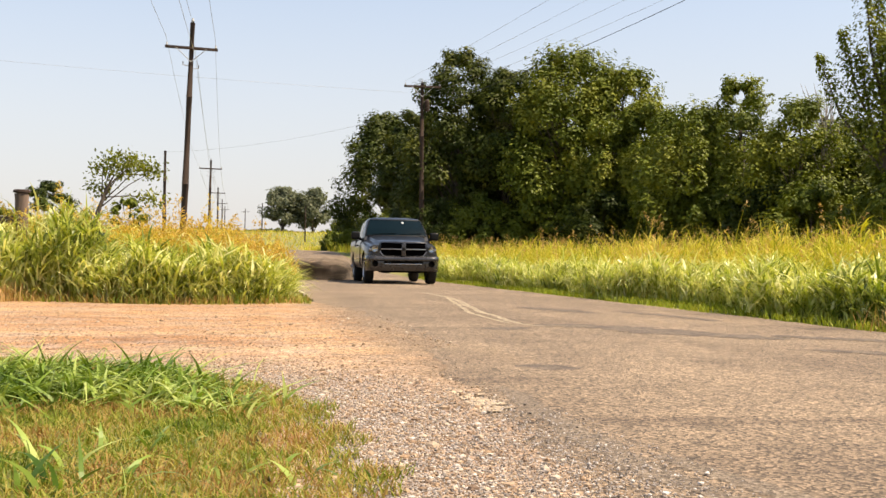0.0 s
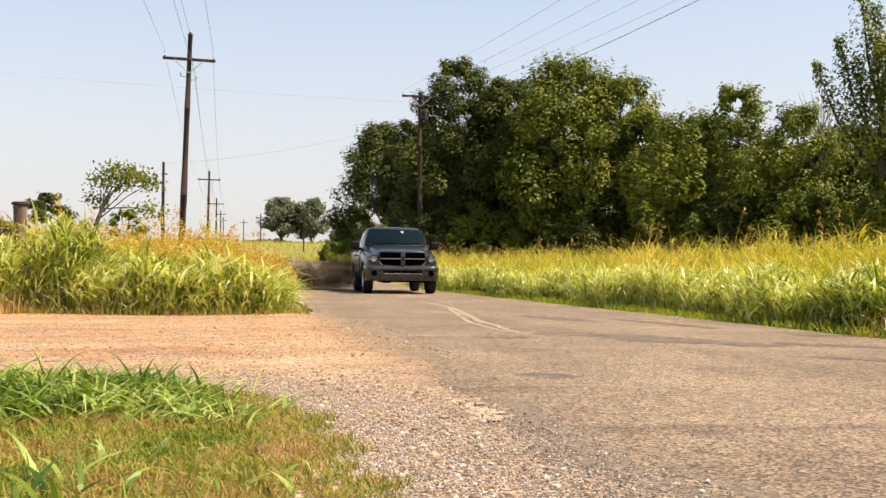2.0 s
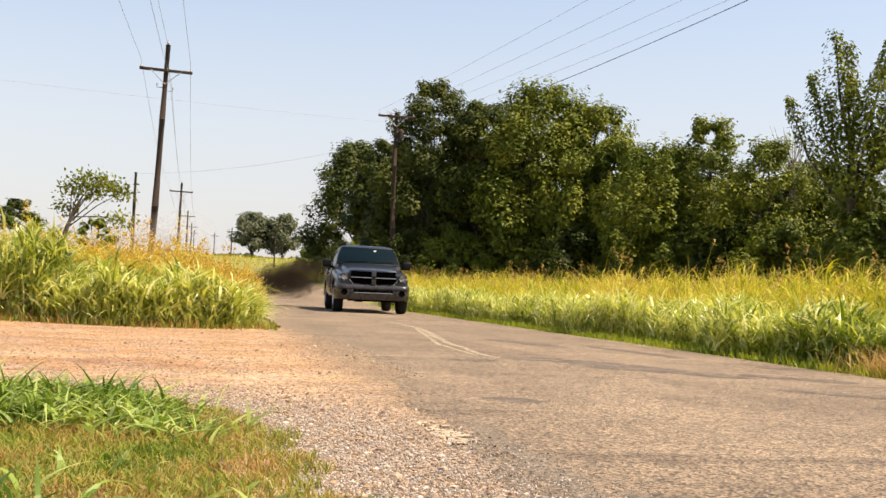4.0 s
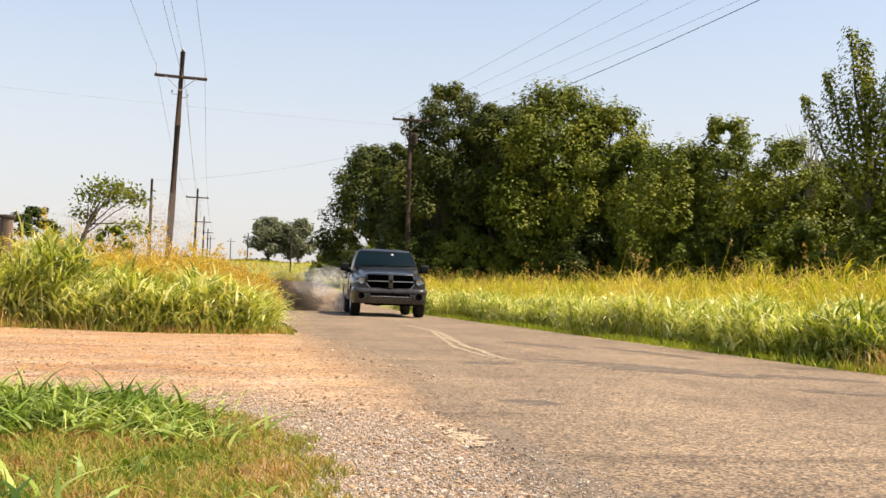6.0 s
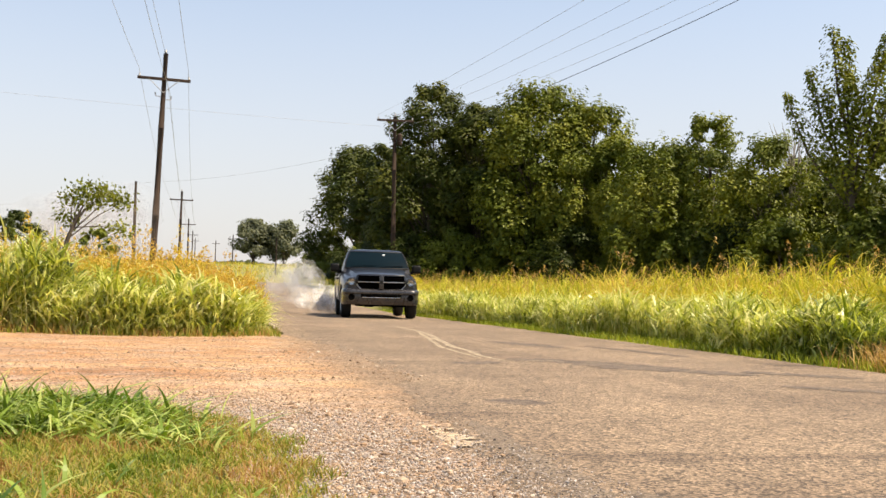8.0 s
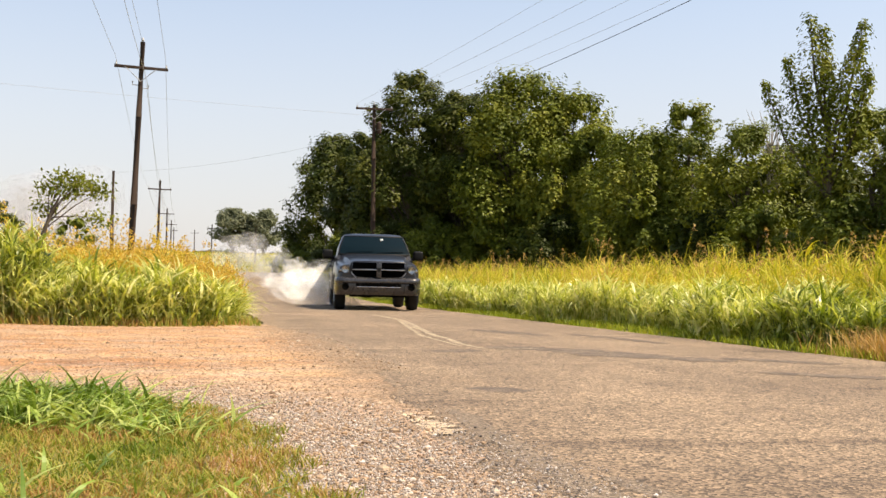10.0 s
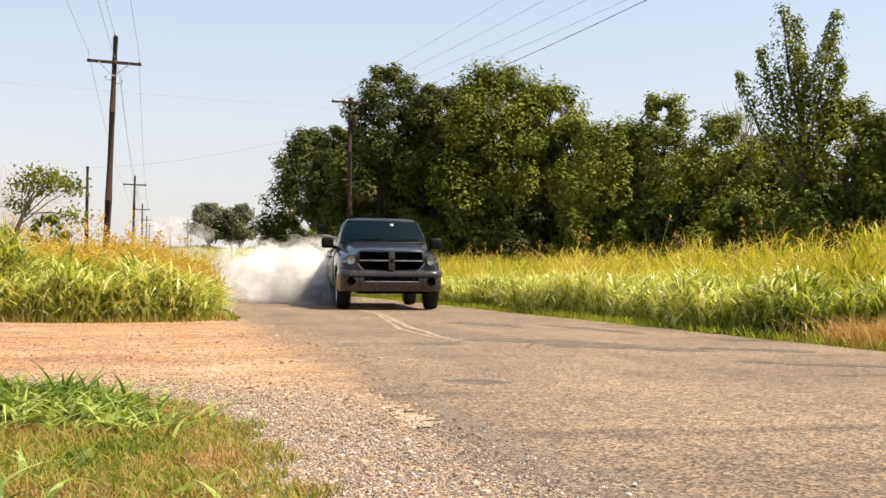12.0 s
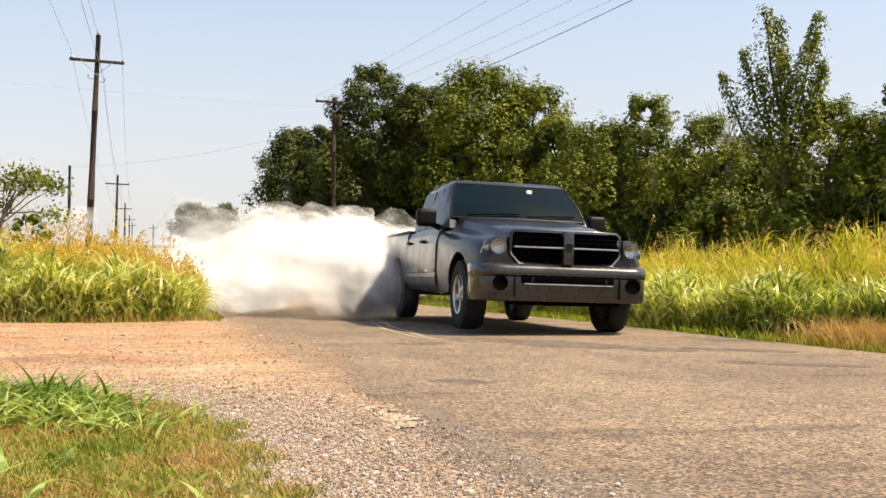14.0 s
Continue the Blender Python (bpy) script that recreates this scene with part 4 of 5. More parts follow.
# ---- the pickup ----
def m_paint(name, col, rough=0.32, metal=0.55):
    m, nt, b, _ = nodes_of(name)
    flake, dust = tex(nt, 400, 2), tex(nt, 3, 6, 0.65)
    c = mix(nt, 1.0, ramp(nt, flake.outputs["Fac"], (0.3, tuple(v * 0.8 for v in col)), (0.7, tuple(v * 1.25 for v in col))),
            ramp(nt, dust.outputs["Fac"], (0.35, (0.95, 0.95, 0.95)), (0.7, (1.15, 1.12, 1.08))), "MULTIPLY")
    nt.links.new(c, b.inputs["Base Color"])
    b.inputs["Metallic"].default_value = metal
    nt.links.new(ramp(nt, dust.outputs["Fac"], (0.3, (rough - 0.06,) * 3), (0.7, (rough + 0.14,) * 3)), b.inputs["Roughness"])
    b.inputs["Coat Weight"].default_value, b.inputs["Coat Roughness"].default_value = 0.55, 0.03
    b.inputs["Specular IOR Level"].default_value = 0.3
    return m


PAINT = m_paint("dark_grey_metallic_paint", (0.0085, 0.0090, 0.0130), 0.36, 0.0)
BUMPER = m_paint("dusty_grey_bumper_paint", (0.042, 0.041, 0.043), 0.24, 0.45)
CHROME = m_plain("dull_chrome", (0.55, 0.55, 0.56), 0.22, 0.95, relief=0)
ALLOY = m_plain("polished_alloy", (0.50, 0.50, 0.51), 0.28, 0.9, relief=0)
BLACK = m_plain("black_plastic", (0.004, 0.004, 0.0045), 0.5, relief=0.05)
BLACK.node_tree.nodes["Principled BSDF"].inputs["Specular IOR Level"].default_value = 0.18
RUBBER = m_plain("tyre_rubber", (0.007, 0.0068, 0.0068), 0.85, var=0.3, scale=20, relief=0.3)
UNDER = m_plain("dirty_chassis", (0.03, 0.027, 0.024), 0.8, var=0.4)
# sheenless near-black: the shade inside openings put into colour; black trim shares it
VOID = m_plain("black_trim_and_painted_hollows", (0.002, 0.002, 0.002), 1.0, relief=0)
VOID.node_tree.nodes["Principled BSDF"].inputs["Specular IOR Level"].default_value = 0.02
STICKER = m_plain("white_sticker", (0.85, 0.85, 0.83), 0.5, relief=0)
RED_LENS = m_plain("red_lens", (0.35, 0.01, 0.01), 0.15, relief=0)
GLASS, _nt, _b, _ = nodes_of("dark_window_glass")
_b.inputs["Specular IOR Level"].default_value = 0.09
_b.inputs["Base Color"].default_value = (0.003, 0.009, 0.013, 1)
_b.inputs["Roughness"].default_value, _b.inputs["IOR"].default_value = 0.04, 1.52
LENS, _nt, _b, _ = nodes_of("clear_headlight_lens")
_b.inputs["Base Color"].default_value = (1, 1, 1, 1)
_b.inputs["IOR"].default_value = 1.15
_b.inputs["Roughness"].default_value, _b.inputs["Transmission Weight"].default_value = 0.02, 1.0
LAMPBOWL = m_plain("lamp_bowl", (0.34, 0.34, 0.33), 0.22, 0.95, relief=0)
LAMPBACK = m_plain("lamp_housing", (0.035, 0.035, 0.036), 0.25, 0.2, relief=0, coat=0.6)


def loft(bm, secs, close=True):
    rings = [[bm.verts.new(p) for p in s] for s in secs]
    n = len(rings[0])
    for a, b in zip(rings, rings[1:]):
        for k in range(n):
            bm.faces.new((a[k], a[(k + 1) % n], b[(k + 1) % n], b[k]))
    if close:
        bm.faces.new(list(reversed(rings[0])))
        bm.faces.new(rings[-1])
    bmesh.ops.recalc_face_normals(bm, faces=bm.faces)
    return bm


def mirror_half(half, y):
    """A closed ring from points (x, z) of the side x > 0, from the top centre out and down."""
    right = [(x, y, z) for x, z in half]
    left = [(-x, y, z) for x, z in reversed(half) if x > 1e-6]
    return right + left


def revolve(bm, prof, x=0.0, n=36, y=0.0, z=0.0, axis="x"):
    """Turn a closed profile (across, radius) round the x axis, or the y axis."""
    rings = []
    for k in range(n):
        a = 2 * math.pi * k / n
        ring = []
        for u, r in prof:
            c, s = r * math.cos(a), r * math.sin(a)
            ring.append(bm.verts.new((x + u, y + c, z + s) if axis == "x" else (x + c, y + u, z + s)))
        rings.append(ring)
    m = len(prof)
    for k in range(n):
        a, b = rings[k], rings[(k + 1) % n]
        for j in range(m - 1):
            bm.faces.new((a[j], a[j + 1], b[j + 1], b[j]))
    bmesh.ops.remove_doubles(bm, verts=bm.verts, dist=1e-5)
    bmesh.ops.recalc_face_normals(bm, faces=bm.faces)
    return bm


def panel(bm, pts, thick, n):
    """A slab with outline pts, thickened along n."""
    n = Vector(n).normalized() * thick
    a = [bm.verts.new(Vector(p)) for p in pts]
    b = [bm.verts.new(Vector(p) + n) for p in pts]
    k = len(pts)
    bm.faces.new(b)
    bm.faces.new(list(reversed(a)))
    for i in range(k):
        bm.faces.new((a[i], a[(i + 1) % k], b[(i + 1) % k], b[i]))
    bmesh.ops.recalc_face_normals(bm, faces=bm.faces)
    return bm


def soften(bm, w=0.008, seg=2, angle=28):
    es = [e for e in bm.edges if len(e.link_faces) == 2 and e.calc_face_angle() > radians(angle)]
    bmesh.ops.bevel(bm, geom=es, offset=w, segments=seg, affect="EDGES", profile=0.6, clamp_overlap=True)
    return bm


def carve(ob, holes):
    """Cut round wheel openings through a mesh."""
    for x0, x1, y, z, r in holes:
        bm = bmesh.new()
        revolve(bm, [(x0, 0.0001), (x0, r), (x1, r), (x1, 0.0001)], 0, 40, y, z)
        me = bpy.data.meshes.new("cutter")
        bm.to_mesh(me)
        bm.free()
        cut = new("cutter", me)
        mod = ob.modifiers.new("cut", "BOOLEAN")
        mod.operation, mod.object, mod.solver = "DIFFERENCE", cut, "EXACT"
        bpy.context.view_layer.update()
        got = bpy.data.meshes.new_from_object(ob.evaluated_get(bpy.context.evaluated_depsgraph_get()))
        ob.modifiers.clear()
        ob.data = got
        bpy.data.objects.remove(cut)
    got.polygons.foreach_set("use_smooth", [True] * len(got.polygons))
    got.set_sharp_from_angle(angle=radians(32))


FRONT_Z, WHEEL_R, BASE = 0.40, 0.40, 3.57
truck = tagged(new("pickup_truck"), "dark grey metallic four-door pickup truck with chrome-edged cross grille", "pickup truck")


def truck_body():
    # fenders and hood
    secs = []
    for y, w, zc, zf, lo in [(-0.80, 0.86, 1.06, 0.90, 0.66), (-0.74, 0.91, 1.115, 0.97, 0.62), (-0.60, 0.95, 1.155, 1.01, 0.58), (-0.30, 0.985, 1.21, 1.06, 0.5),
                             (0.1, 1.0, 1.265, 1.11, 0.44), (0.6, 1.0, 1.325, 1.155, 0.42), (0.86, 1.0, 1.35, 1.18, 0.42), (1.04, 1.0, 1.30, 1.19, 0.42)]:
        hw = float(np.interp(y, [-0.8, 0.9], [0.58, 0.80]))
        half = [(0, zc), (0.5 * hw, zc), (0.82 * hw, zc - 0.012), (hw, zc - 0.045), (hw + 0.045, zf + 0.05), (min(hw + 0.10, 0.88), zf + 0.018), (0.90 * w, zf + 0.004), (0.955 * w, zf - 0.03), (0.99 * w, zf - 0.10),
                (1.005 * w, zf - 0.2), (1.01 * w, 0.70), (1.0 * w, 0.58), (0.97 * w, lo), (0.90 * w, lo)]
        secs.append(mirror_half(half, y))
    bm = loft(bmesh.new(), secs)
    body = part("front_fenders_and_hood", bm, PAINT, truck)
    carve(body, [(-1.3, -0.55, 0, FRONT_Z + 0.01, 0.475), (0.55, 1.3, 0, FRONT_Z + 0.01, 0.475)])
    # lower cab
    secs = []
    for y in (1.046, 1.4, 2.2, 2.86):
        half = [(0, 1.2), (0.90, 1.215), (0.955, 1.20), (0.985, 1.14), (1.008, 1.0), (1.012, 0.8), (1.008, 0.64), (1.015, 0.60), (1.0, 0.50), (0.95, 0.42), (0, 0.42)]
        secs.append(mirror_half(half, y))
    part("cab", loft(bmesh.new(), secs), PAINT, truck)
    # greenhouse: pillars and roof
    bm = bmesh.new()
    rings = []
    for z, ins, pts in [(1.205, 0, [(0.915, 0.80), (0.955, 1.02), (0.94, 2.0), (0.93, 2.74), (0.84, 2.84)]),
                        (1.52, 0, [(0.855, 1.04), (0.882, 1.24), (0.865, 2.0), (0.855, 2.72), (0.77, 2.81)]),
                        (1.78, 0, [(0.745, 1.33), (0.778, 1.46), (0.775, 2.1), (0.76, 2.68), (0.69, 2.76)]),
                        (1.85, 0, [(0.66, 1.44), (0.70, 1.54), (0.70, 2.1), (0.68, 2.62), (0.62, 2.70)]),
                        (1.885, 0, [(0.42, 1.74), (0.46, 1.82), (0.48, 2.1), (0.47, 2.48), (0.44, 2.54)])]:
        ring = [(x, y, z) for x, y in pts] + [(-x, y, z) for x, y in reversed(pts)]
        rings.append(ring)
    loft(bm, rings)
    part("cab_roof", bm, PAINT, truck)
    # windscreen, curved across
    def wind(u, v, off):
        zz = 1.335 + (1.79 - 1.335) * v
        yy = np.interp(zz, [1.205, 1.52, 1.78], [0.80, 1.04, 1.33])
        xx = np.interp(zz, [1.205, 1.52, 1.78], [0.915, 0.855, 0.745]) * 0.975
        return (xx * u, yy - 0.10 * (1 - u * u) - off, zz + off * 0.6)
    bm = bmesh.new()
    nu, nv = 13, 7
    for off in (0.012, -0.03):
        grid = [[bm.verts.new(wind(-1 + 2 * i / (nu - 1), j / (nv - 1), off)) for i in range(nu)] for j in range(nv)]
        for j in range(nv - 1):
            for i in range(nu - 1):
                bm.faces.new((grid[j][i], grid[j][i + 1], grid[j + 1][i + 1], grid[j + 1][i]))
    part("windscreen", bm, GLASS, truck, "dark raked windscreen")
    ring = [wind(-1 + 2 * i / 12, 0, 0.006) for i in range(13)] + [wind(1, j / 6, 0.006) for j in range(1, 7)] + [wind(1 - 2 * i / 12, 1, 0.006) for i in range(1, 13)] + [wind(-1, 1 - j / 6, 0.006) for j in range(1, 7)]
    part("windscreen_seal", tube(bmesh.new(), ring, 0.016, 6), BLACK, truck)
    bm = bmesh.new()
    p = Vector(wind(0.26, 0.80, 0.02))
    box(bm, p.x - 0.035, p.x + 0.035, p.y - 0.004, p.y + 0.01, p.z - 0.02, p.z + 0.03, 0.003)
    part("sticker", bm, STICKER, truck, "small white windscreen sticker")
    for x0, x1 in ((-0.62, -0.02), (0.06, 0.66)):
        bm = bmesh.new()
        tube(bm, [wind(x0 / 0.78, 0.05, 0.03), wind((x0 + x1) / 1.56, 0.085, 0.035), wind(x1 / 0.78, 0.12, 0.03)], 0.008, 6)
        part("wiper", bm, VOID, truck)
    bm = bmesh.new()
    box(bm, -0.80, 0.80, 0.80, 0.93, 1.25, 1.338, 0.01)
    part("cowl", bm, BLACK, truck)
    # doors with their windows, handles and mouldings
    for s in (-1, 1):
        for y0, y1, nm in ((1.07, 1.985, "front_door"), (2.0, 2.83, "rear_door")):
            bm = bmesh.new()
            prof = [(0.957, 1.20), (0.990, 1.13), (1.016, 1.0), (1.020, 0.8), (1.016, 0.64), (1.022, 0.60), (1.008, 0.52)]
            out = [(s * (x + 0.004), z) for x, z in prof]
            for k in range(len(out) - 1):
                (xa, za), (xb, zb) = out[k], out[k + 1]
                panel(bm, [(xa, y0, za), (xa, y1, za), (xb, y1, zb), (xb, y0, zb)], -0.014 * s, (1, 0, 0))
            bmesh.ops.remove_doubles(bm, verts=bm.verts, dist=1e-4)
            dr = part(nm, bm, PAINT, truck)
            bm = bmesh.new()
            box(bm, s * 1.026 - 0.01, s * 1.026 + 0.01, y0 + 0.02, y1 - 0.02, 0.655, 0.70, 0.005)
            part("moulding", bm, BUMPER, dr)
            bm = bmesh.new()
            yh = y1 - 0.17
            tube(bm, [(s * 1.0, yh - 0.09, 1.055), (s * 1.035, yh - 0.07, 1.06), (s * 1.04, yh + 0.07, 1.06), (s * 1.0, yh + 0.09, 1.055)], 0.019, 8)
            part("handle", bm, BLACK, dr, "black door handle")
            bm = bmesh.new()
            def wx(z):
                return np.interp(z, [1.205, 1.52, 1.78], [0.94, 0.865, 0.775]) + 0.004
            if nm == "front_door":
                pts = [(1.20, 1.235), (1.95, 1.235), (1.95, 1.75), (1.62, 1.75)]
            else:
                pts = [(2.03, 1.235), (2.70, 1.235), (2.64, 1.74), (2.03, 1.74)]
            panel(bm, [(s * wx(z), y, z) for y, z in pts], 0.008 * s, (1, 0, 0))
            part("side_window", bm, GLASS, dr, "dark side window")
        # mirror
        bm = bmesh.new()
        box(bm, s * 1.13 - 0.125, s * 1.13 + 0.125, 1.10, 1.23, 1.225, 1.45, 0.062, 4)
        mir = part("wing_mirror", bm, BLACK, truck, "large black wing mirror")
        bm = bmesh.new()
        tube(bm, [(s * 0.93, 1.24, 1.22), (s * 1.08, 1.19, 1.27)], [0.04, 0.035], 8)
        part("arm", bm, BLACK, mir)
    bm = bmesh.new()
    panel(bm, [(-0.66, 2.83, 1.28), (0.66, 2.83, 1.28), (0.60, 2.775, 1.74), (-0.60, 2.775, 1.74)], 0.02, (0, 1, 0.1))
    part("rear_window", bm, GLASS, truck)
    # load bed: hollow, open above
    for s in (-1, 1):
        bm = bmesh.new()
        secs = []
        for y in (2.885, 3.57, 4.3, 4.78):
            w = 1.0 - 0.012 * max(0, y - 4.3)
            secs.append([(s * a * w, y, z) for a, z in [(0.90, 1.225), (0.97, 1.22), (1.0, 1.17), (1.012, 1.0), (1.012, 0.7), (1.0, 0.55), (0.96, 0.5), (0.90, 0.5)]])
        loft(bm, secs)
        bs = part("bed_side", bm, PAINT, truck)
        carve(bs, [(-1.3, -0.5, BASE, FRONT_Z + 0.01, 0.475)] if s < 0 else [(0.5, 1.3, BASE, FRONT_Z + 0.01, 0.475)])
        bm = bmesh.new()
        box(bm, s * 0.935 - 0.06, s * 0.935 + 0.06, 2.9, 4.77, 1.222, 1.245, 0.008)
        part("bed_rail", bm, BLACK, truck)
        bm = bmesh.new()
        box(bm, s * 0.93 - 0.07, s * 0.93 + 0.075, 4.70, 4.80, 0.75, 1.14, 0.015)
        part("tail_light", bm, RED_LENS, truck)
    bm = bmesh.new()
    box(bm, -0.9, 0.9, 2.89, 4.74, 0.66, 0.70)
    part("bed_floor", bm, BLACK, truck)
    bm = bmesh.new()
    box(bm, -0.9, 0.9, 2.885, 2.93, 0.66, 1.215, 0.008)
    part("bed_front", bm, PAINT, truck)
    bm = bmesh.new()
    box(bm, -0.85, 0.85, 4.745, 4.80, 0.62, 1.215, 0.015)
    part("tailgate", bm, PAINT, truck)
    bm = bmesh.new()
    box(bm, -0.97, 0.97, 4.80, 4.98, 0.46, 0.66, 0.04, 3)
    part("rear_bumper", bm, CHROME, truck)
    # chassis
    bm = bmesh.new()
    for s in (-1, 1):
        box(bm, s * 0.42 - 0.05, s * 0.42 + 0.05, -0.6, 4.7, 0.42, 0.56, 0.01)
    box(bm, -0.35, 0.35, -0.45, 0.9, 0.34, 0.62, 0.05)
    box(bm, -0.62, 0.62, -0.5, 0.55, 0.55, 0.80, 0.02)
    box(bm, -0.80, 0.80, 0.6, 2.85, 0.40, 0.46, 0.02)
    part("chassis", bm, UNDER, truck)
    bm = bmesh.new()
    tube(bm, [(-0.8, BASE, 0.40), (-0.2, BASE, 0.40), (-0.12, BASE, 0.39), (0.12, BASE, 0.39), (0.2, BASE, 0.40), (0.8, BASE, 0.40)], [0.05, 0.055, 0.15, 0.15, 0.055, 0.05], 12)
    part("rear_axle", bm, UNDER, truck)
    bm = bmesh.new()
    tube(bm, [(-0.75, 0, 0.38), (0.75, 0, 0.38)], 0.05, 10)
    part("front_axle", bm, UNDER, truck)
    bm = bmesh.new()
    tube(bm, [(-0.55, 2.6, 0.42), (-0.58, 4.1, 0.46), (-0.80, 4.6, 0.46), (-0.98, 4.72, 0.44)], 0.045, 10)
    part("exhaust_pipe", bm, CHROME, truck)
    # wheel-arch liners
    for s in (-1, 1):
        for y in (0, BASE):
            bm = bmesh.new()
            n = 18
            pts = []
            for k in range(n + 1):
                a = math.pi * k / n
                pts.append((y + 0.465 * math.cos(a), FRONT_Z + 0.01 + 0.465 * math.sin(a)))
            va = [bm.verts.new((s * 0.56, a, b)) for a, b in pts]
            vb = [bm.verts.new((s * 0.985, a, b)) for a, b in pts]
            for k in range(n):
                bm.faces.new((va[k], va[k + 1], vb[k + 1], vb[k]))
            bm.faces.new(va)
            part("arch_liner", bm, BLACK, truck)


def truck_face():
    # backing panel painted black for the openings' shade, then the bars over it
    gw, gb, zt, zb = 0.60, 0.50, 1.105, 0.765
    bm = bmesh.new()
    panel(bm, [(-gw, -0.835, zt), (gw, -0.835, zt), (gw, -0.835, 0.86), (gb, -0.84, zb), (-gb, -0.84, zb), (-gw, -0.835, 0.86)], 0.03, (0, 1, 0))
    gr = part("grille", bm, VOID, truck, "black panel standing in for the dark grille openings")
    outer = [(-0.645, 1.09), (-0.595, 1.13), (-0.3, 1.142), (0.3, 1.142), (0.595, 1.13), (0.645, 1.09), (0.645, 0.86), (0.545, 0.755), (0.30, 0.738), (-0.30, 0.738), (-0.545, 0.755), (-0.645, 0.86)]
    inner = [(-0.615, 1.075), (-0.575, 1.105), (-0.3, 1.115), (0.3, 1.115), (0.575, 1.105), (0.615, 1.075), (0.615, 0.872), (0.525, 0.782), (0.29, 0.766), (-0.29, 0.766), (-0.525, 0.782), (-0.615, 0.872)]
    def bow(x):
        return 0.06 * (x / 0.66) ** 2
    bm = bmesh.new()
    ro = [bm.verts.new((x, -0.885 + bow(x), z)) for x, z in outer]
    ri = [bm.verts.new((x, -0.900 + bow(x), z)) for x, z in inner]
    ob_ = [bm.verts.new((x * 1.02, -0.76, z + 0.004)) for x, z in outer]
    ib = [bm.verts.new((x, -0.84, z)) for x, z in inner]
    n = len(outer)
    for k in range(n):
        j = (k + 1) % n
        bm.faces.new((ro[k], ro[j], ri[j], ri[k]))
        bm.faces.new((ri[k], ri[j], ib[j], ib[k]))
        bm.faces.new((ob_[k], ob_[j], ro[j], ro[k]))
    bmesh.ops.recalc_face_normals(bm, faces=bm.faces)
    soften(bm, 0.008, 2)
    part("grille_surround", bm, PAINT, truck, "grey grille surround")
    lip = [(x, -0.896 + bow(x), z - 0.014) for x, z in [(0.63, 0.90), (0.62, 0.868), (0.53, 0.772), (0.29, 0.752), (0, 0.750), (-0.29, 0.752), (-0.53, 0.772), (-0.62, 0.868), (-0.63, 0.90)]]
    part("grille_lip", tube(bmesh.new(), lip, 0.009, 8), ALLOY, truck, "bright lower edge of the grille")
    bm = bmesh.new()
    box(bm, -0.035, 0.035, -0.945, -0.85, 0.755, 1.115, 0.012)
    for v in bm.verts:
        if v.co.z < 0.85 or v.co.z > 1.02:
            v.co.x *= 1.7
    part("upright_bar", bm, BUMPER, gr)
    for s in (-1, 1):
        bm = bmesh.new()
        box(bm, min(s * 0.04, s * 0.60), max(s * 0.04, s * 0.60), -0.935, -0.86, 0.929, 0.948, 0.007)
        for v in bm.verts:
            v.co.y += bow(v.co.x)
        part("cross_bar", bm, ALLOY, gr, "bright cross bar")
        for z in (0.82, 0.865, 1.0, 1.045):
            bm = bmesh.new()
            box(bm, min(s * 0.05, s * 0.585), max(s * 0.05, s * 0.585), -0.895, -0.86, z - 0.006, z + 0.006, 0.003, 1)
            for v in bm.verts:
                v.co.y += bow(v.co.x)
            part("slat", bm, VOID, gr)
    bm = bmesh.new()
    panel(bm, [(-0.035, -0.952, 0.985), (0.035, -0.952, 0.985), (0.045, -0.952, 0.955), (0.022, -0.952, 0.895), (-0.022, -0.952, 0.895), (-0.045, -0.952, 0.955)], 0.012, (0, 1, 0))
    part("badge", bm, BLACK, gr, "plain dark shield badge")
    # headlights
    for s in (-1, 1):
        bm = bmesh.new()
        front = [(0.672, 0.835), (0.672, 1.05), (0.80, 1.045), (0.885, 1.0), (0.93, 0.86), (0.80, 0.815)]
        def hy(x):
            return -0.86 + 1.5 * max(0, x - 0.68) ** 2
        panel(bm, [(s * x, hy(x) + 0.03, z) for x, z in front], 0.1, (0, 1, 0))
        soften(bm, 0.01)
        hl = part("headlight", bm, LAMPBACK, truck, "clear headlight with a round reflector")
        bm = bmesh.new()
        revolve(bm, [(-0.002, 0.001), (-0.004, 0.035), (-0.010, 0.066), (-0.018, 0.072), (-0.020, 0.080), (-0.012, 0.085), (0.045, 0.086)], s * 0.765, 28, -0.824, 0.935, "y")
        part("reflector", bm, LAMPBOWL, hl)
        bm = bmesh.new()
        revolve(bm, [(-0.010, 0.001), (-0.009, 0.020), (-0.004, 0.032), (0.03, 0.034)], s * 0.874, 16, -0.782, 0.92, "y")
        part("indicator", bm, LAMPBOWL, hl)
        bm = bmesh.new()
        revolve(bm, [(-0.030, 0.001), (-0.028, 0.035), (-0.024, 0.060), (-0.019, 0.074)], s * 0.765, 24, -0.824, 0.935, "y")
        part("lens", bm, LENS, hl, "clear round lens")
    # bumper: swept round the corners
    def sweep(prof, pathfn, n=25, half=1.0):
        secs = []
        for k in range(n):
            u = -1 + 2 * k / (n - 1)
            secs.append([pathfn(u, d, z) for d, z in prof])
        return loft(bmesh.new(), secs)
    def wrap(u, d, z):
        a = abs(u)
        x = 1.005 * math.sin(a * math.pi / 2) ** 0.72 if a < 1 else 1.005
        y = -0.955 + 0.62 * max(0.0, a - 0.45) ** 2.2 / 0.55 ** 2.2 * 0.75 + 0.02
        return (math.copysign(x - 0.35 * d * a ** 3, u), y + d, z)
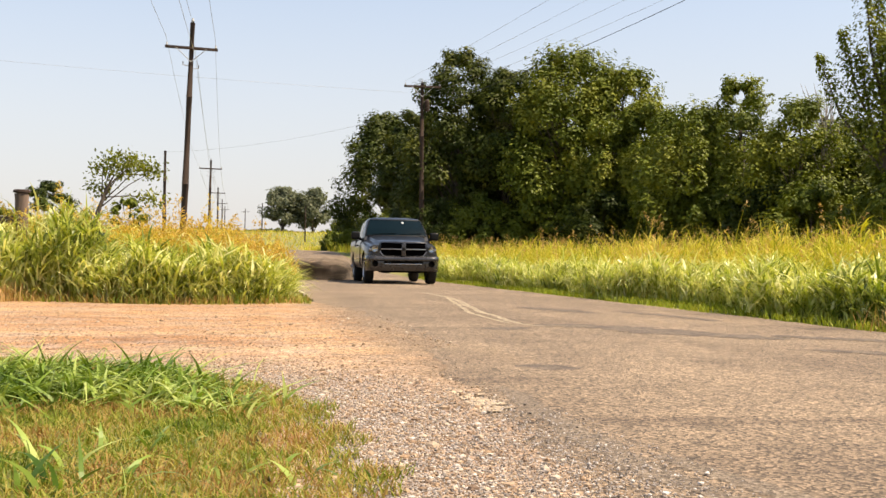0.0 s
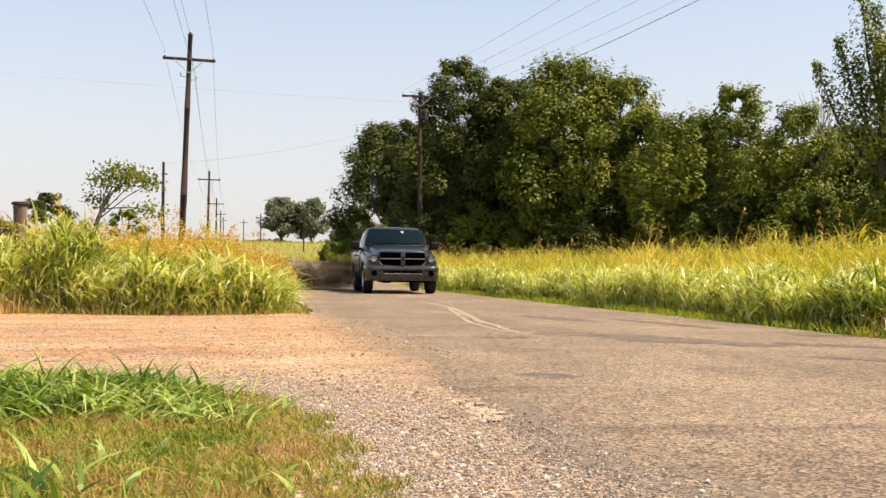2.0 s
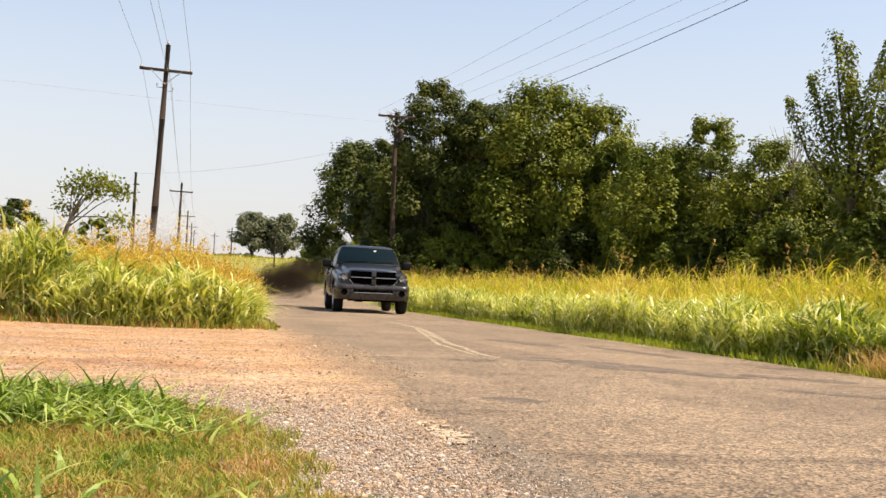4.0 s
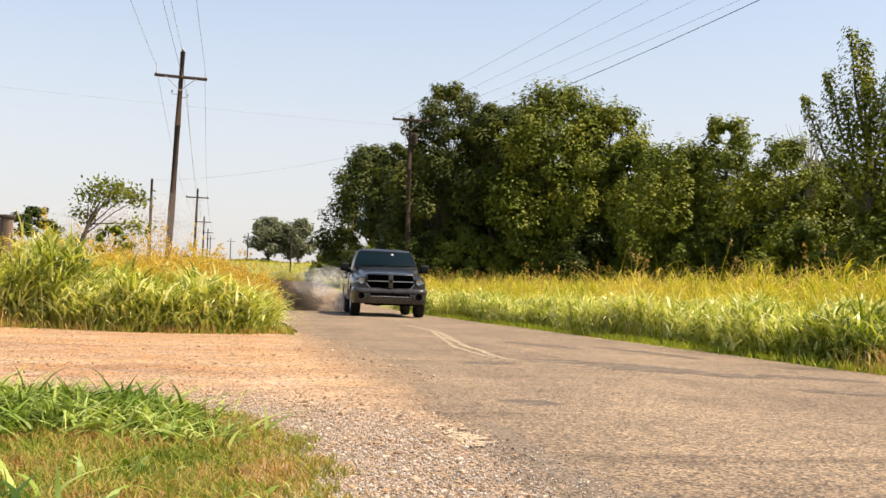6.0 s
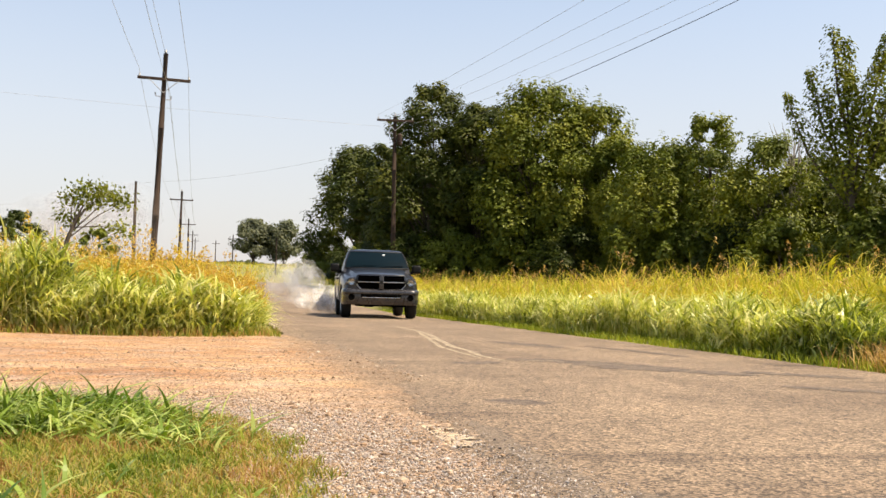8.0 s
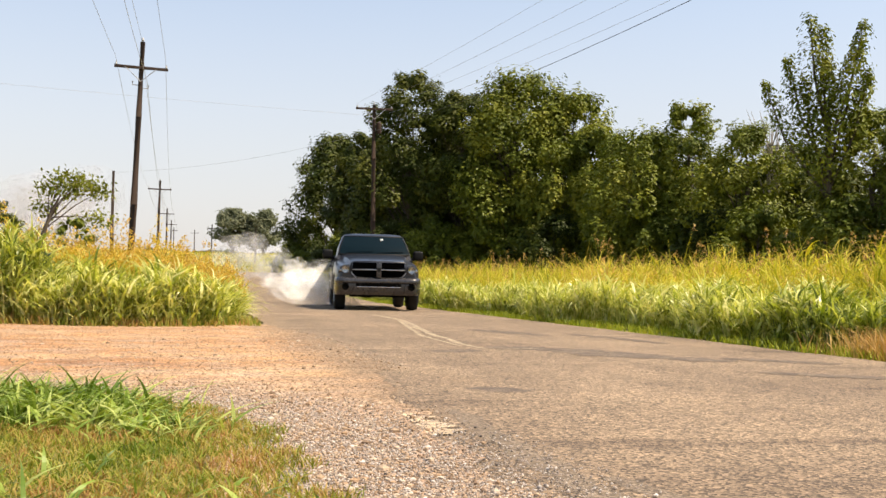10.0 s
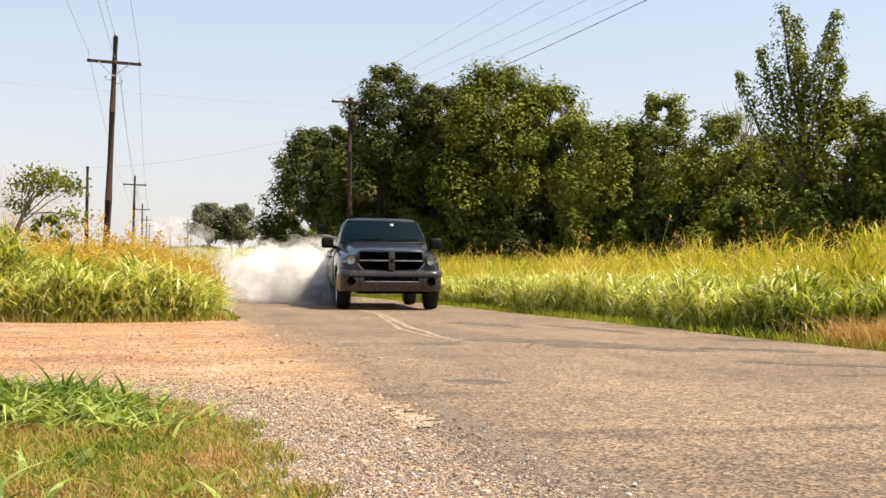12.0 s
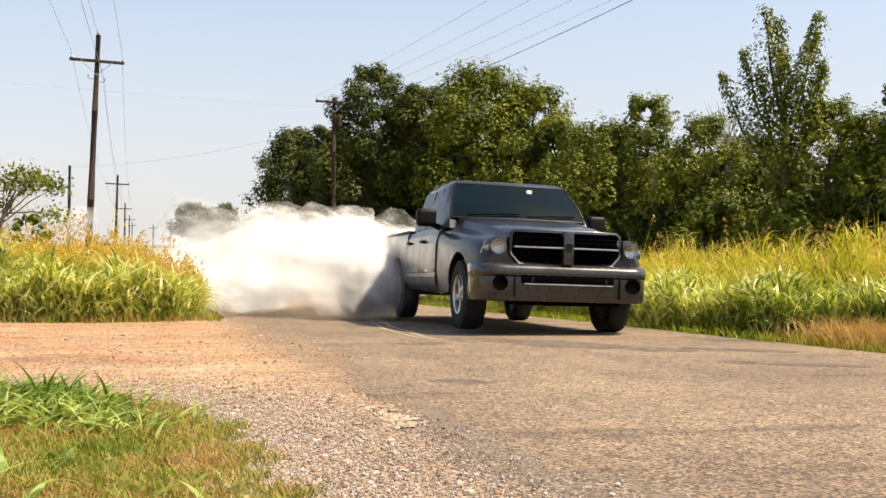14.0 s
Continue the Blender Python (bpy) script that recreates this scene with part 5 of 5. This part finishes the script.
    bm = sweep([(0.16, 0.765), (0.07, 0.762), (0.012, 0.742), (-0.018, 0.705), (-0.025, 0.665), (-0.018, 0.635), (0.004, 0.618), (0.16, 0.616)], wrap)
    bp = part("front_bumper", bm, BUMPER, truck, "dusty grey front bumper with a bright upper edge")
    bm = sweep([(0.16, 0.614), (0.008, 0.614), (0.006, 0.57), (0.006, 0.48), (0.018, 0.40), (0.05, 0.355), (0.16, 0.355)], wrap)
    lo = part("valance", bm, BUMPER, bp)
    # box just proud of the bumper, painted black to read as a shaded slot
    bm = bmesh.new()
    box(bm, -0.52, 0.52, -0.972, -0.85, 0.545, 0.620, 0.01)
    part("intake", bm, VOID, bp, "black box standing in for the dark air intake slot")
    bm = bmesh.new()
    box(bm, -0.505, 0.505, -0.978, -0.86, 0.533, 0.548, 0.005)
    part("bright_strip", bm, CHROME, bp)
    bm = bmesh.new()
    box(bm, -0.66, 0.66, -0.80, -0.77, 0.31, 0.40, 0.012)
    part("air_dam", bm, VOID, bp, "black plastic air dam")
    for s in (-1, 1):
        bm = bmesh.new()
        revolve(bm, [(-0.024, 0.001), (-0.024, 0.055), (-0.032, 0.068), (-0.038, 0.076), (-0.03, 0.082), (0.06, 0.082)], s * 0.76, 22, -0.918, 0.545, "y")
        fg = part("fog_lamp", bm, VOID, bp, "round dark fog lamp")
        bm = bmesh.new()
        box(bm, s * 0.60 - 0.004, s * 0.60 + 0.004, -0.955, -0.90, 0.40, 0.61)
        part("seam", bm, BLACK, bp)
        bm = bmesh.new()
        tube(bm, [(s * 0.42, -0.93, 0.595), (s * 0.42, -1.0, 0.595), (s * 0.42, -1.005, 0.575), (s * 0.42, -0.95, 0.565)], 0.014, 6)
        part("tow_hook", bm, BLACK, bp)


def wheel(name, x, y):
    s = 1 if x > 0 else -1
    hub = new(name)
    hub.parent = truck
    hub.matrix_basis = pose(x, y, WHEEL_R)
    bm = bmesh.new()
    w = 0.13
    revolve(bm, [(-w + 0.02, 0.225), (-w, 0.25), (-w - 0.004, 0.32), (-w + 0.02, 0.375), (-w + 0.045, 0.395), (-0.05, 0.40), (0.05, 0.40), (w - 0.045, 0.395), (w - 0.02, 0.375), (w + 0.004, 0.32), (w, 0.25), (w - 0.02, 0.225), (-w + 0.02, 0.225)], 0, 40)
    for k in range(40):
        a = 2 * math.pi * k / 40
        for u0, u1 in ((-0.118, -0.07), (0.07, 0.118)):
            c = Vector((0, math.cos(a), math.sin(a)))
            t_ = Vector((0, -math.sin(a), math.cos(a)))
            p = [Vector((u, 0, 0)) + c * r + t_ * d for r in (0.362, 0.388) for u, d in ((u0, -0.016), (u1, -0.016), (u1, 0.016), (u0, 0.016))]
            v = [bm.verts.new(q) for q in p]
            for fc in ((4, 5, 6, 7), (0, 1, 5, 4), (1, 2, 6, 5), (2, 3, 7, 6), (3, 0, 4, 7)):
                bm.faces.new([v[i] for i in fc])
    part("tyre", bm, RUBBER, hub)
    bm = bmesh.new()
    o = s * (w - 0.015)
    revolve(bm, [(o, 0.228), (o + s * 0.012, 0.222), (o, 0.205), (s * 0.02, 0.19), (s * -0.1, 0.2), (s * -0.1, 0.226)], 0, 36)
    revolve(bm, [(o - s * 0.02, 0.001), (o, 0.03), (o - s * 0.01, 0.062), (o - s * 0.07, 0.075)], 0, 20)
    for k in range(5):
        a = 2 * math.pi * k / 5
        c = Vector((0, math.cos(a), math.sin(a)))
        t_ = Vector((0, -math.sin(a), math.cos(a)))
        v = []
        for r, wd, dx in ((0.04, 0.032, -0.012), (0.12, 0.026, -0.02), (0.21, 0.042, -0.012)):
            for xx in (0.0, -0.035):
                v.append([bm.verts.new(Vector((o + s * (dx + xx), 0, 0)) + c * r + t_ * d) for d in (-wd, wd)])
        for i in (0, 2):
            a0, a1, b0, b1 = v[i], v[i + 1], v[i + 2], v[i + 3]
            for q in ((a0[0], a0[1], b0[1], b0[0]), (a1[0], a1[1], b1[1], b1[0]), (a0[0], b0[0], b1[0], a1[0]), (a0[1], b0[1], b1[1], a1[1])):
                bm.faces.new(q)
    bmesh.ops.recalc_face_normals(bm, faces=bm.faces)
    part("rim", bm, ALLOY, hub, "polished five-spoke rim")
    bm = bmesh.new()
    revolve(bm, [(s * -0.112, 0.001), (s * -0.112, 0.222), (s * 0.0, 0.19), (s * 0.02, 0.16), (s * 0.02, 0.001)], 0, 24)
    part("brake_disc", bm, UNDER, hub)
    return hub


truck_body()
truck_face()
wheels = [wheel("wheel", x, y) for y in (0.0, BASE) for x in (-0.865, 0.865)]


# ---- smoke ----
def puff_mesh(name, mat, seed, shells=(1.0, 0.86, 0.72, 0.56, 0.38)):
    """Ragged veils one inside another: thin at the rim, thick in the middle."""
    vs, fs, n0 = [], [], 0
    bm = bmesh.new()
    bmesh.ops.create_icosphere(bm, subdivisions=4, radius=1)
    base = [v.co.copy() for v in bm.verts]
    tri = np.array([[v.index for v in fc.verts] for fc in bm.faces])
    bm.free()
    for k, r in enumerate(shells):
        for c in base:
            q = c * 1.3 + Vector((seed * 3.1, k * 0.9, seed))
            d = 0.42 * noise.noise(q) + 0.18 * noise.noise(q * 2.3)
            vs.append(c * r * (1 + d))
        fs.append(tri + n0)
        n0 += len(base)
    return mesh_np(name, np.array([v[:] for v in vs]), np.concatenate(fs), mat, True)


PUFFS = {}
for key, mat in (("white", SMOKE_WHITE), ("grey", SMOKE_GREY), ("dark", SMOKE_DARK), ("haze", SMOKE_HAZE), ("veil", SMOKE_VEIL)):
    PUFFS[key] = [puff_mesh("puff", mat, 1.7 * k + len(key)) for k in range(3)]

TRUCK_ROWS = [
    (0.0, 4.36, 29.25, -1.7, 0), (1.0, 4.36, 29.2, -2.0, 0), (2.0, 4.35, 29.05, -2.3, 0), (3.0, 4.35, 28.95, -2.7, 0), (3.7, 4.35, 28.9, -2.9, 0), (5.8, 4.36, 28.8, -3.6, 0),
    (6.5, 4.36, 28.45, -3.8, 0), (7.0, 4.37, 28.4, -4.0, 0), (7.5, 4.38, 28.38, -4.3, 0), (8.0, 4.42, 28.2, -4.5, 0), (8.8, 4.42, 27.4, -5.0, 0), (9.6, 4.39, 26.0, -5.6, 0), (10.5, 4.35, 24.2, -6.2, 0),
    (11.0, 4.31, 23.05, -6.5, 0), (11.5, 4.29, 22.0, -6.3, 0), (12.0, 4.27, 20.77, -6.2, 0), (12.5, 4.26, 19.28, -6.0, 0.3), (13.0, 4.28, 17.27, -3.5, 0.7), (13.5, 4.35, 14.77, -0.6, 1.1), (14.0, 4.42, 11.75, -2.0, 1.3)]


def truck_at(t):
    """Place and heading of the pickup at t seconds."""
    ts = [r[0] for r in TRUCK_ROWS]
    x, y, a = (float(np.interp(t, ts, [r[k] for r in TRUCK_ROWS])) for k in (1, 2, 3))
    return x, y, a


def rear_tyre(t):
    x, y, a = truck_at(t)
    p = Matrix.Rotation(radians(a), 3, "Z") @ Vector((-0.85, BASE, 0))
    return x + p.x, y + p.y


clouds = {
    "white": tagged(new("tyre_smoke"), "billowing white tyre smoke behind the pickup", "smoke"),
    "grey": tagged(new("grey_smoke"), "thin grey smoke hanging behind the pickup", "smoke"),
    "dark": tagged(new("exhaust_smoke"), "low black-brown exhaust smoke on the road", "smoke"),
    "veil": tagged(new("pale_smoke"), "thin pale smoke drifting off the road", "smoke"),
    "haze": tagged(new("drifting_haze"), "thin brown haze drifting over the field", "smoke")}
FLOWS = []


def puff(kind, size, rows, k):
    ob = new("puff", PUFFS[kind][k % 3])
    ob.parent = clouds[kind]
    ob.scale = (size, size, size * (0.55 if kind == "dark" else 0.85))
    FLOWS.append((ob, rows))
    return ob


def emit(kind, te, size, vx, vy, vz, k, spread=0.3, rise=0.55, start=None):
    """One puff that wells up at the rear tyre at te and drifts off."""
    r = random.Random(k * 13 + int(te * 10))
    x, y = start or rear_tyre(te)
    x += r.uniform(-0.5, 0.3) * spread - 0.15 * size
    y += r.uniform(-0.6, 0.4) * spread + 0.15 * size
    spin = r.uniform(0, 360)
    rows = []
    if te > 0.05:
        rows += [(0.0, pose(x, y, -1.3 * size - 1.0, 0, 0, spin)), (max(0.1, te - 0.25), pose(x, y, -1.3 * size - 0.3, 0, 0, spin))]
        if te - 0.25 < 0.1:
            rows = rows[1:]
            rows[0] = (0.0, rows[0][1])
    for dt in (0.0, 0.4, 0.9, 1.6, 2.6, 4.0, 6.0, 9.0, 14.0):
        t = te + dt
        if t < 0:
            continue
        f = 1 - math.exp(-0.55 * dt)
        far = vx * 1.8 * f + 0.25 * vx * dt
        xx, yy = x + far, y + vy * 1.8 * f + 0.25 * vy * dt
        zz = rise * size * min(1, 0.55 + dt) + vz * dt * (0.6 + 0.4 * f)
        if kind == "dark":
            zz -= 0.75 * max(0.0, dt - 2.7)  # soot settles into the verge
        if not rows and t > 0:
            rows.append((0.0, pose(xx, yy, zz, 0, 0, spin)))
        row = (min(t, 14.0), pose(xx, yy, zz, 8 * f, 0, spin + 25 * f))
        if not rows or row[0] > rows[-1][0] + 0.04:
            rows.append(row)
        if t >= 14.0:
            break
    if rows[-1][0] < 14.0:
        rows.append((14.0, rows[-1][1]))
    puff(kind, size, rows, k)


k = 0
# black exhaust smoke low on the road
te = -2.2
while te < 3.4:
    r = random.Random(k)
    x, y, _a = truck_at(max(te, 0))
    emit("dark", te, r.uniform(0.5, 0.8) + (0.2 if te > 1 else 0), -0.45 + r.uniform(-0.3, 0.2), 0.25, 0.0 if te < 0.8 else r.uniform(0.0, 0.22), k, 0.9, 0.34 if te < 0.8 else 0.6, (x - 0.4 - 3.0 * r.random(), y + 4.0 + 1.2 * r.random()))
    te += 0.15
    k += 1
# the first wisps of tyre smoke, then more and more of it
plan = []
te = 5.3
while te < 13.95:
    if te < 8.7:
        plan.append((te, "white" if k % 5 else "grey", 0.33, 0.16))
        te += 0.3
    elif te < 11.5:
        plan.append((te, "white" if k % 3 else "grey", 0.66, 0.14))
        te += 0.2
    elif te < 13.0:
        plan.append((te, "white" if k % 4 else "grey", 0.78, 0.32))
        te += 0.13
    else:
        plan.append((te, "white", 0.80, 0.62))
        te += 0.075
    k += 1
for i, (te, kind, size, up) in enumerate(plan):
    r = random.Random(500 + i)
    s = size * r.uniform(0.75, 1.25)
    emit(kind, te, s, (-0.3 if te < 8.7 else -0.6 if te < 12 else -0.8) + r.uniform(-0.4, 0.4), 0.45 + r.uniform(-0.3, 0.4), up * r.uniform(0.5, 1.35), i, 0.6, 0.75, rear_tyre(min(14.0, te + (0.05 if te < 12.5 else 0.28))))
# smoke that clings to the spinning rear tyre and the bed side
for i in range(9):
    r = random.Random(900 + i)
    t0 = 10.3 + 0.33 * i
    off = (-0.25 - 0.40 * r.random(), -0.35 + 0.8 * r.random(), 0.22 + 0.40 * r.random())
    rows = [(0.0, pose(3.0, 33.0, -2.0)), (t0 - 0.3, pose(3.0, 31.0 if t0 < 12 else 27.0, -2.0))]
    for t in [t0 + 0.25 * j for j in range(20) if t0 + 0.25 * j < 14.0] + [14.0]:
        x, y = rear_tyre(t)
        if t - rows[-1][0] > 0.05:
            rows.append((t, pose(x + off[0], y + off[1], off[2], 0, 0, 20 * (t - t0))))
    puff("white" if i % 2 else "grey", r.uniform(0.38, 0.52), rows, i)
# thin smoke left behind, drifting wide over the road and the grass
te = 10.2
while te < 13.4:
    r = random.Random(int(te * 90))
    emit("veil", te, r.uniform(0.75, 1.05), -1.0 + r.uniform(-0.5, 0.4), 0.9, r.uniform(0.0, 0.14), k, 0.8, 0.6, rear_tyre(te))
    te += 0.22
    k += 1
# smoke that boils up behind the tailgate
te = 11.0
while te < 13.9:
    r = random.Random(int(te * 100))
    x, y, _a = truck_at(min(14.0, te + 0.2))
    emit("white", te, r.uniform(0.5, 0.7), r.uniform(-0.4, 0.3), 0.2, r.uniform(0.45, 0.85) * (1.0 if te > 12.9 else 0.3), k, 0.7, 1.1, (x - 0.1 if te > 12.6 else x - 0.9, y + 4.7))
    te += 0.12 if te > 12.6 else 0.22
    k += 1
# low smoke that rolls off along the road
te = 11.2
while te < 13.6:
    r = random.Random(int(te * 70))
    emit("white", te, r.uniform(0.5, 0.75), -1.5 + r.uniform(-0.5, 0.5), 0.5 + r.uniform(-0.3, 0.3), 0.02, k, 0.6, 0.55, rear_tyre(te + 0.1))
    te += 0.16
    k += 1
# grey smoke that hangs over the road by the tailgate
for i, (t0, x, y, z, s) in enumerate([(5.2, 2.6, 34.5, 0.9, 0.6), (5.6, 3.0, 34.0, 1.1, 0.55), (6.4, 2.4, 34.2, 0.8, 0.6), (7.2, 2.8, 33.8, 1.0, 0.6)]):
    puff("grey", s, [(0.0, pose(x + 1, y, -2)), (t0 - 0.6, pose(x + 0.8, y, -1.0)), (t0, pose(x + 0.5, y, z * 0.7)), (t0 + 1.5, pose(x, y, z)), (t0 + 3.5, pose(x - 0.6, y, z + 0.4)), (14.0, pose(x - 5, y + 1, z + 1.2))], i)
# brown haze that lifts off the field
for i, (x0, z0, s) in enumerate([(-0.5, -1.0, 1.7), (-1.6, -1.4, 1.9), (-2.6, -1.2, 1.6), (-0.8, -2.2, 1.8), (-3.4, -2.0, 2.0), (-1.8, -2.8, 1.8)]):
    puff("haze", s, [(0.0, pose(x0 + 1.0, 44, z0)), (3.0, pose(x0 - 0.3, 44, z0 + 2.4)), (6.0, pose(x0 - 2.2, 44, z0 + 3.9)), (9.0, pose(x0 - 3.4, 44, z0 + 4.5)), (14.0, pose(x0 - 4.6, 45, z0 + 4.9))], i)


# ---- what moves ----
def motions():
    walk(truck, [(t, pose(x, y, 0.012 + 0.01 * (roll > 0), 0, roll, a)) for t, x, y, a, roll in TRUCK_ROWS])
    for i, w in enumerate(wheels):
        px = 0.865 if i % 2 else -0.865
        if i < 2:
            rows = [(t, pose(px, 0, WHEEL_R, degrees_rolled(t))) for t in steps(14.0, 0.25)]
        else:
            rows = [(t, pose(px, BASE, WHEEL_R, 700.0 * t)) for t in steps(14.0, 0.1)]
        walk(w, rows)
    for ob, rows in FLOWS:
        walk(ob, rows)


def steps(end, dt):
    return [round(i * dt, 3) for i in range(int(round(end / dt)) + 1)]


def degrees_rolled(t):
    return math.degrees((29.25 - truck_at(t)[1]) / WHEEL_R)


motions()
